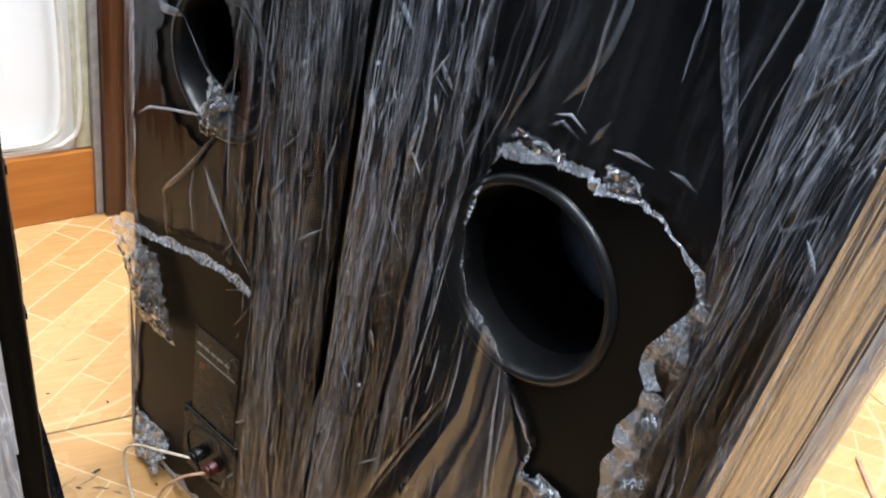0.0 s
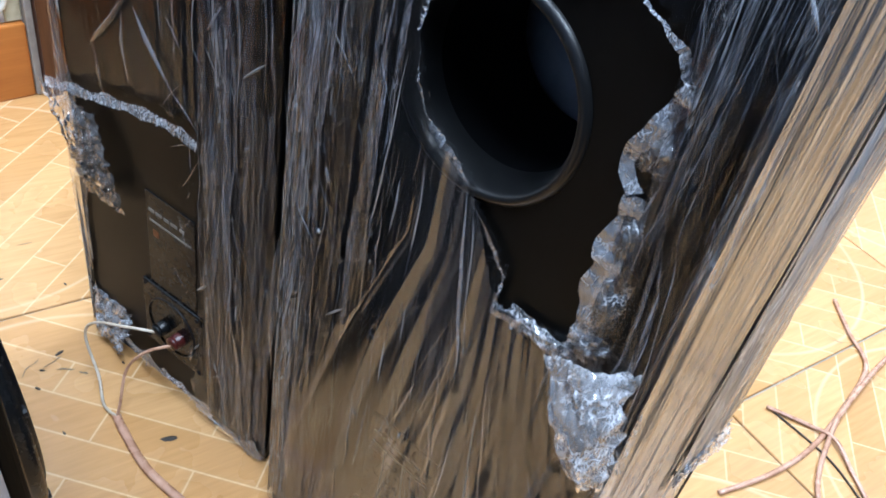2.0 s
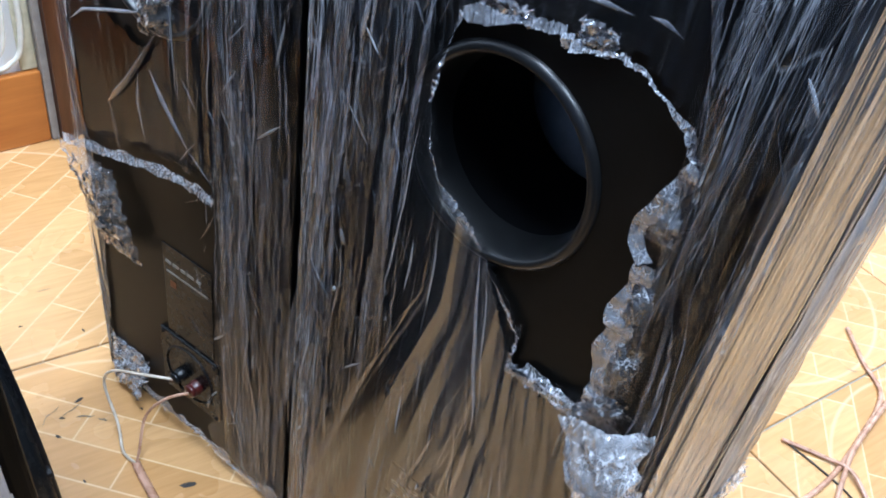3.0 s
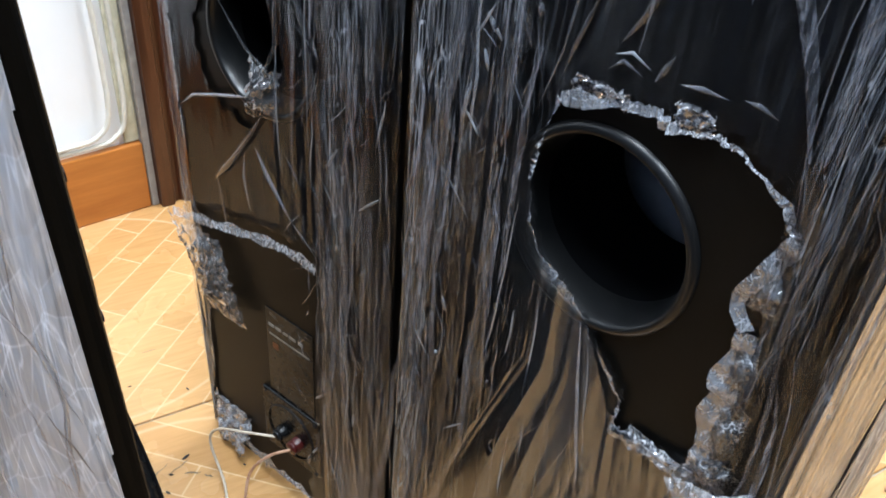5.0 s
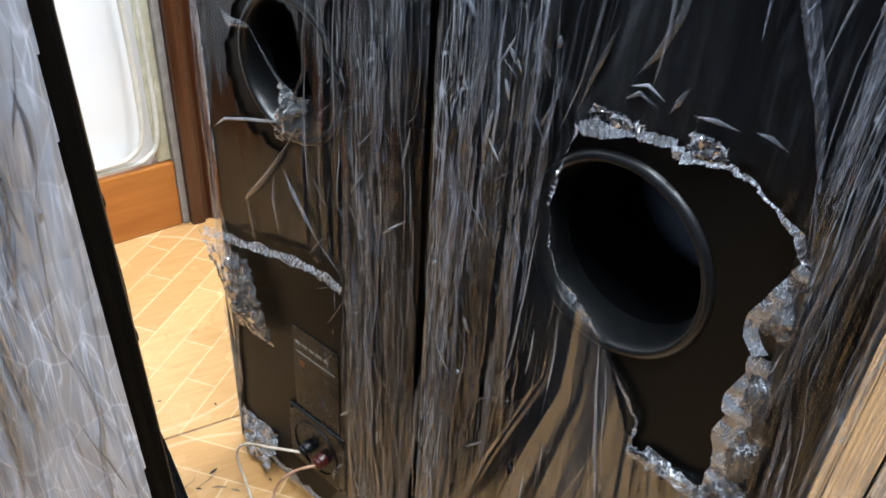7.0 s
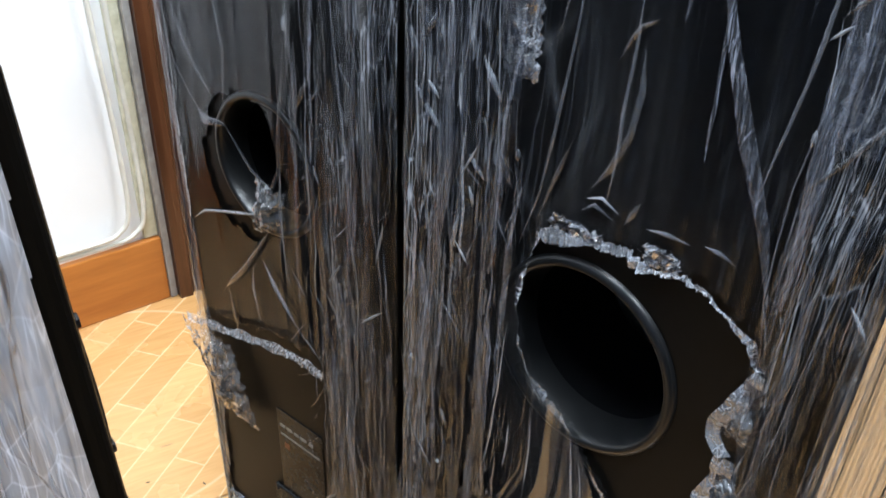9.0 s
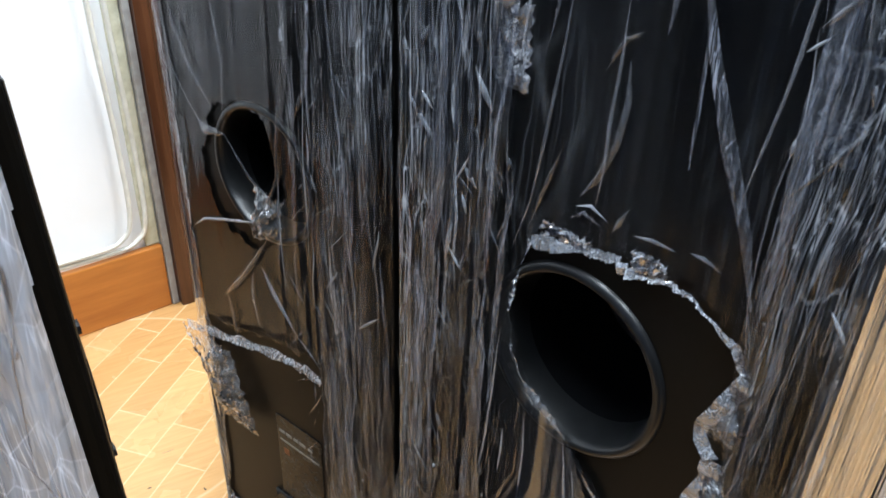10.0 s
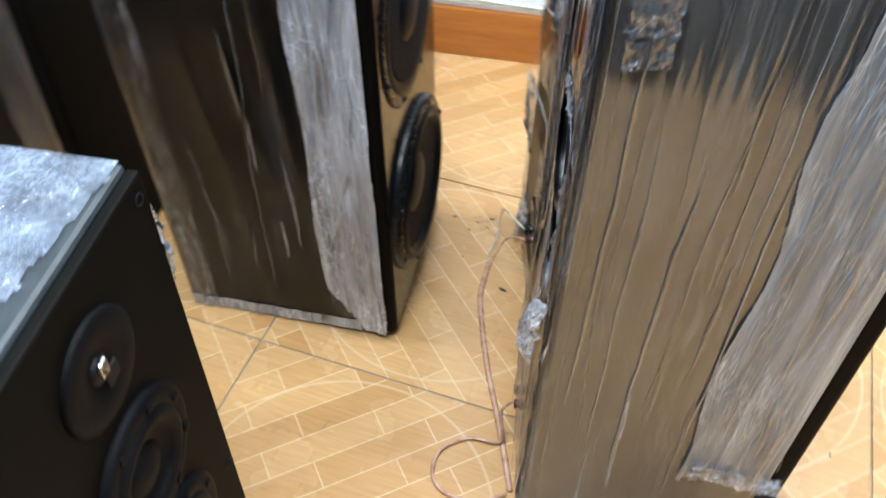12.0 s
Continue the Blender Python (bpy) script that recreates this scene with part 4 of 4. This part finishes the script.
c_corner = Vector((-0.3845, 0.1435, 0))
c_mid = c_corner + Euler((0, 0, radians(C_TURN))).to_matrix() @ Vector((-CW / 2, -CD / 2, 0))
C = thing("tower_speaker", pose(c_mid.x, c_mid.y, 0.005, 1.6, 0, C_TURN), "glossy black tower speaker, film on sides, bare woofers", "loudspeaker", "wrapped tower speakers")
cabinet(C, CW, CD, CH, front=0.024)
baffle(C, CW, CD, CH, front=0.024)


def woofer(parent, y, z, r, x=0.0, depth=0.02, cone_mat=PAPER_CONE, ring_mat=BLACK_PLASTIC, roll_mat=BLACK_RUBBER):
    """A driver with a stepped frame, a rolled surround, a cone and a cap, facing +y."""
    m = pose(x, y, z, -90, 0, 0)
    w = part("woofer", lathe([(r, -0.001), (r, depth * 0.5), (r - 0.003, depth * 0.8), (r - 0.008, depth), (r - 0.016, depth), (r - 0.019, depth * 0.85)], m, 80), ring_mat, parent, "black driver with rolled surround", smooth=True)
    part("surround", lathe([(r - 0.018, depth * 0.8), (r - 0.021, depth * 1.15), (r - 0.026, depth * 1.35), (r - 0.032, depth * 1.25), (r - 0.037, depth * 0.8), (r - 0.039, depth * 0.5)], m, 80), roll_mat, w, smooth=True)
    part("cone", lathe([(r - 0.038, depth * 0.5 + 0.002), (r * 0.45, 0.0030), (r * 0.30, 0.0022)], m, 64), cone_mat, w, smooth=True)
    part("dust_cap", lathe([(r * 0.34, 0.0025), (r * 0.30, 0.0055), (r * 0.2, 0.0085), (r * 0.08, 0.0105), (0.0005, 0.0108)], m, 40), roll_mat, w, smooth=True)
    for k in range(8):
        a = math.pi * (k + 0.5) / 4
        part("screw", lathe([(0.005, depth - 0.001), (0.005, depth + 0.002), (0.001, depth + 0.0026)], m @ pose((r - 0.011) * math.cos(a), (r - 0.011) * math.sin(a), 0), 10), roll_mat, w)
    return w


woofer(C, CD / 2 + 0.001, 0.215, 0.150, depth=0.014)
woofer(C, CD / 2 + 0.001, 0.548, 0.145, depth=0.004)
rc = random.Random(37)
creases("film_crease", C, FILM_CREASE, (CW / 2, -CD / 2, 0), (0, 1, 0), UP, (1, 0, 0), upright(rc, 18, 0.02, 0.24, 0.15, 0.76, (0.15, 0.55), (0.0015, 0.005), 0.006, (0.003, 0.005)), "pale slanting creases in the film")
creases("film_crease", C, FILM_CREASE, (CW / 2 + 0.005, -CD / 2, 0), (0, 1, 0), UP, (1, 0, 0), upright(rc, 120, 0.265, 0.350, 0.03, 0.76, (0.02, 0.2), (0.0006, 0.003), 0.010, (0.003, 0.006), tilt=0.15), "pale creases in the layered film")
sheet("film_top", C, FILM_MILKY, (-CW / 2, -CD / 2, CH), BACK, (0, 1, 0), UP, CW, CD - 0.04, 30, 30, lambda a, b: 0.002 + 0.003 * pleat(a, b, 20, 52.5, 8.0), None, "milky film folded over the top")
sheet("film_side", C, FILM, (CW / 2, -CD / 2, 0.012), (0, 1, 0), (0, 0, 1), (1, 0, 0), CD - 0.036, CH - 0.02, 110, 80, lambda a, b: 0.002 + 0.004 * pleat(a + b * 0.10, b, 16, 41.5, 0.5), None, "clear film drawn over the side")
sheet("film_band", C, FILM_BAND, (CW / 2 + 0.004, CD / 2 - 0.122, 0.006), (0, 1, 0), (0, 0, 1), (1, 0, 0), 0.112, CH - 0.02, 80, 120, lambda a, b: 0.001 + 0.006 * pleat(a, b, 34, 45.5, 1.6), lambda a, b: a > 0.010 + 0.010 * noise.noise((0.7, b * 6, 2.0)) + 0.06 * max(0.0, 0.10 - b) / 0.1 and a < 0.107 + 0.004 * noise.noise((0.2, b * 9, 3.0)), "milky overlapped band of film")
sheet("film_band", C, FILM_ROPED, (CW / 2 + 0.003, -CD / 2 + 0.001, 0.012), (0, 1, 0), (0, 0, 1), (1, 0, 0), 0.05, CH - 0.02, 40, 60, lambda a, b: 0.001 + 0.005 * pleat(a, b, 40, 47.5, 1.0), None)
sheet("film_foot", C, FILM_MILKY, (CW / 2 + 0.002, -CD / 2, 0.003), (0, 1, 0), (0, 0, 1), (1, 0, 0), CD - 0.06, 0.026, 80, 6, lambda a, b: 0.002 + 0.003 * pleat(a, b, 30, 49.5, 4.0), None, "folded milky film along the foot")
sheet("film_back", C, FILM, (-CW / 2, -CD / 2, 0.004), (1, 0, 0), (0, 0, 1), (0, -1, 0), CW, CH - 0.008, 40, 20, lambda a, b: 0.002 + 0.003 * pleat(a, b, 30, 51.5, 0.7), None)

# a smaller speaker whose top is wrapped and whose front is bare
DW, DD, DH = 0.286, 0.300, 0.746
D_TURN = -5.0
d_corner = Vector((0.023, 0.005, 0))
d_mid = d_corner + Euler((0, 0, radians(D_TURN))).to_matrix() @ Vector((DW / 2, -DD / 2, 0))
D = thing("shelf_speaker", pose(d_mid.x, d_mid.y, 0, 0, 0, D_TURN), "smaller grey-edged speaker with bare dark front, film on top", "loudspeaker")
part("cabinet", block(-DW / 2, DW / 2, -DD / 2, DD / 2 - 0.012, 0, DH, 0.005), GREY_EDGE, D, "grey painted box")
part("front_baffle", block(-DW / 2 + 0.001, DW / 2 - 0.001, DD / 2 - 0.0118, DD / 2, 0.001, DH - 0.004, 0.003), MATT_BAFFLE, D, "matt dark front")
woofer(D, DD / 2 - 0.001, 0.503, 0.079, -0.008, depth=0.010, cone_mat=DRIVER_BLACK, ring_mat=DRIVER_BLACK, roll_mat=DRIVER_BLACK)
woofer(D, DD / 2 - 0.001, 0.338, 0.079, -0.008, depth=0.010, cone_mat=DRIVER_BLACK, ring_mat=DRIVER_BLACK, roll_mat=DRIVER_BLACK)
tw = part("tweeter", lathe([(0.052, -0.001), (0.052, 0.003), (0.049, 0.005), (0.030, 0.005), (0.020, 0.001), (0.0125, 0.0)], pose(-0.010, DD / 2, 0.652, -90, 0, 0), 64), DRIVER_BLACK, D, "round black tweeter plate", smooth=True)
part("dome", lathe([(0.0125, 0.0), (0.011, 0.003), (0.007, 0.0045), (0.0005, 0.005)], pose(-0.010, DD / 2, 0.652, -90, 0, 0), 32), BLACK_RUBBER, tw, "dark dented dome", smooth=True)
part("phase_plug", block(-0.016, -0.005, DD / 2 + 0.004, DD / 2 + 0.007, 0.648, 0.664, 0.001), CHROME, tw, "small bent metal bridge")
part("phase_plug", block(-0.026, -0.008, DD / 2 + 0.004, DD / 2 + 0.0065, 0.632, 0.650, 0.001), BLACK_RUBBER, tw)
for k, (x, z) in enumerate(((-0.128, 0.722), (-0.128, 0.30), (0.128, 0.722), (0.128, 0.30))):
    part("grille_socket", lathe([(0.0062, -0.0005), (0.0062, 0.001), (0.0045, 0.0015), (0.0040, -0.003), (0.0003, -0.004)], pose(x, DD / 2, z, -90, 0, 0), 20), BLACK_RUBBER, D)
sheet("film_top", D, FILM_DULL, (-DW / 2 + 0.001, -DD / 2 + 0.001, DH), (1, 0, 0), (0, 1, 0), (0, 0, 1), DW - 0.002, DD - 0.004, 90, 90, lambda a, b: 0.0015 + 0.004 * pleat(a, b * 0.3, 30, 61.5, 20.0), lambda a, b: b < DD - 0.014 - 0.11 * a - 0.008 * noise.noise((a * 45, 0.2, 3.0)), "crumpled milky film")

# one more wrapped speaker further back
EW, ED, EH = 0.330, 0.384, 0.787
E = thing("tower_speaker", pose(-0.665, -0.555, 0, 0, 0, -5.0), "dark wrapped tower speaker standing behind another speaker", "loudspeaker", "wrapped tower speakers")
cabinet(E, EW, ED, EH)
baffle(E, EW, ED, EH, MATT_BAFFLE)
sheet("film_band", E, FILM_MILKY_THIN, (EW / 2 + 0.004, ED / 2 - 0.085, 0.006), (0, 1, 0), (0, 0, 1), (1, 0, 0), 0.07, EH - 0.02, 40, 80, lambda a, b: 0.001 + 0.006 * pleat(a, b, 34, 75.5, 1.6), None, "milky overlapped band of film")

crumple("film_scrap", D, FILM_WHITE, ((-DW / 2 - 0.004, DD / 2 - 0.006, 0.605), (-DW / 2 - 0.022, DD / 2 - 0.016, 0.612), (-DW / 2 - 0.016, DD / 2 - 0.012, 0.668), (-DW / 2 - 0.002, DD / 2 - 0.004, 0.70)), 0.007, 65, 12, 12, "white tuft of torn film")

# an unseen extra beside the smaller one, added to darken reflections in film
F = thing("tower_speaker", pose(0.56, -0.20, 0, 0, 0, -5.0), "unseen dark tower speaker added to darken reflections in film", "loudspeaker", "wrapped tower speakers")
cabinet(F, EW, ED, EH)
baffle(F, EW, ED, EH)
sheet("film_side", F, FILM_TAUT, (-EW / 2, ED / 2 - 0.05, 0.004), (0, -1, 0), (0, 0, 1), (-1, 0, 0), ED - 0.05, EH - 0.008, 60, 40, lambda a, b: 0.002 + 0.004 * pleat(a, b, 24, 91.5, 0.7), None)


# ---- floor tiles ----
TILE, TILE_TURN = 0.507, 75.3
axis_u = Vector((math.cos(radians(TILE_TURN)), math.sin(radians(TILE_TURN)), 0))
axis_n = Vector((-axis_u.y, axis_u.x, 0))
tile_meshes = [tile_mesh("floor_tile", TILE_A, TILE - 0.003), tile_mesh("floor_tile", TILE_B, TILE - 0.003)]
for i in range(-9, 10):
    for j in range(-9, 10):
        p = axis_u * (-0.179 + TILE * (i + 0.5)) + axis_n * (0.325 + TILE * (j + 0.5))
        if -1.9 < p.x < 1.45 and -1.3 < p.y < 4.4:
            ob = new("floor_tile", tile_meshes[(i + j) % 2])
            ob.matrix_world = pose(p.x, p.y, 0, 0, 0, TILE_TURN)
            ob.parent = floor


# ---- wires and scraps on the floor ----
def cord(name, points, radius, mat, label, flat=1.0):
    ob = part(name, tube(points, radius, 8, flat), mat, smooth=True)
    return tagged(ob, label, "wire", "speaker wires")


def b_place(x, y, z):
    return B.matrix_world @ Vector((x, y, z))


FLAT = 0.0035
cord("speaker_wire", [b_place(-0.003, yb - 0.016, 0.096), b_place(-0.030, yb - 0.035, 0.098), b_place(-0.072, yb - 0.045, 0.080), b_place(-0.085, yb - 0.050, 0.052), (-0.625, 0.308, 0.020), (-0.596, 0.296, 0.006), (-0.574, 0.298, 0.005)], 0.0017, CLEAR_WIRE, "thin pale bare wire end at the terminal")
cord("speaker_wire", [b_place(0.023, yb - 0.016, 0.094), b_place(0.005, yb - 0.035, 0.085), b_place(-0.012, yb - 0.050, 0.055), (-0.578, 0.306, 0.018), (-0.574, 0.299, 0.005)], 0.0017, COPPER_WIRE, "thin coppery bare wire end at the terminal")
cord("speaker_wire", [(-0.576, 0.299, FLAT), (-0.554, 0.294, FLAT), (-0.500, 0.286, FLAT), (-0.445, 0.290, FLAT), (-0.335, 0.306, FLAT), (-0.236, 0.327, FLAT), (-0.170, 0.340, FLAT), (-0.110, 0.350, FLAT)], 0.0030, COPPER_WIRE, "brown twin speaker wire lying on the tiles", 1.6)
cord("speaker_wire", [(-0.222, 0.352, 0.085), (-0.215, 0.330, 0.060), (-0.190, 0.333, 0.012), (-0.196, 0.283, FLAT), (-0.172, 0.240, FLAT), (-0.131, 0.230, FLAT), (-0.100, 0.250, FLAT), (-0.090, 0.300, FLAT), (-0.105, 0.345, FLAT)], 0.0022, COPPER_WIRE, "loop of pinkish speaker wire on the tiles", 1.3)
cord("speaker_wire", [(-0.091, 1.237, FLAT), (-0.044, 1.180, FLAT), (0.001, 1.131, FLAT), (0.009, 1.026, FLAT), (0.006, 0.920, FLAT), (-0.012, 0.840, FLAT), (-0.045, 0.760, FLAT)], 0.0023, COPPER_WIRE, "brown speaker wire trailing across the tiles", 1.5)
cord("speaker_wire", [(0.06, 1.32, FLAT), (0.020, 1.20, 0.006), (0.010, 1.026, 0.010), (0.017, 0.948, 0.006), (0.040, 0.86, FLAT), (0.10, 0.78, FLAT)], 0.0022, COPPER_WIRE, "brown speaker wire crossing another on the tiles", 1.5)
cord("speaker_wire", [(-0.066, 0.936, FLAT), (-0.016, 0.952, FLAT), (0.022, 0.955, 0.007), (0.060, 0.925, FLAT), (0.11, 0.88, FLAT)], 0.0022, COPPER_WIRE, "short end of brown speaker wire on the tiles", 1.5)
cord("speaker_wire", [(-0.060, 0.938, 0.0018), (0.002, 0.929, 0.0018), (0.047, 0.915, 0.0018), (0.12, 0.87, 0.0018)], 0.0013, DIRT, "thin black wire on the tiles")


def scrap(x, y, size, turn, seed):
    bm = bmesh.new()
    n = 9
    lo = [bm.verts.new((size * (1 + 0.5 * noise.noise((k * 0.9, seed, 0))) * math.cos(2 * math.pi * k / n), 0.4 * size * math.sin(2 * math.pi * k / n), 0.0)) for k in range(n)]
    top = bm.verts.new((0, 0, size * 0.3))
    for k in range(n):
        bm.faces.new((lo[k], lo[(k + 1) % n], top))
    bm.faces.new(lo)
    ob = part("floor_scrap", bm, DIRT)
    ob.matrix_world = pose(x, y, 0.0004, 0, 0, turn)
    tagged(ob, "small dark scrap of litter lying on the tiles", "litter", "scraps on the floor")


for k, (x, y, size, turn) in enumerate(((-0.515, 0.326, 0.009, 60), (-0.592, 0.246, 0.003, 0), (-0.665, 0.255, 0.0045, 20), (-0.220, 0.856, 0.004, 10), (-0.699, 0.299, 0.006, 100), (-0.687, 0.271, 0.004, 40), (-0.641, 0.347, 0.003, 0), (-0.854, 0.306, 0.003, 70), (-0.800, 0.362, 0.003, 0), (-0.70, 0.225, 0.006, 120))):
    scrap(x, y, size, turn, k * 3.1)


def smudge(x, y, length, width, turn, seed):
    """A thin dark rubber mark on the glaze."""
    n = 12
    verts = []
    for k in range(n):
        f = k / (n - 1)
        w = width * math.sin(math.pi * f) ** 0.7 * (0.6 + 0.8 * abs(noise.noise((k * 0.6, seed, 1.0))))
        bend = 0.15 * length * noise.noise((f * 2.0, seed, 5.0))
        verts += [(length * (f - 0.5), bend - w, 0.0), (length * (f - 0.5), bend + w, 0.0)]
    faces = [(2 * k, 2 * k + 2, 2 * k + 3, 2 * k + 1) for k in range(n - 1)]
    ob = mesh_object("floor_smudge", verts, faces, SMUDGE)
    ob.matrix_world = pose(x, y, 0.0006, 0, 0, turn)
    tagged(ob, "faint dark scuff mark on a glazed floor tile", "scuff mark", "scuff marks on the floor", "structure")


SMUDGE = mottled("scuff_mark", (0.10, 0.07, 0.04), (0.25, 0.17, 0.09), 0.5, 90.0)
for k, (x, y, length, width, turn) in enumerate(((-0.690, 0.285, 0.030, 0.0012, 100), (-0.672, 0.292, 0.022, 0.0016, 60), (-0.700, 0.262, 0.035, 0.0008, 120), (-0.655, 0.305, 0.012, 0.002, 30), (-0.90, 0.36, 0.02, 0.0008, 70), (-0.62, 0.20, 0.03, 0.0007, 20), (-0.20, 0.05, 0.03, 0.0007, 140), (-0.05, 1.15, 0.02, 0.001, 40))):
    smudge(x, y, length, width, turn, k * 2.3)
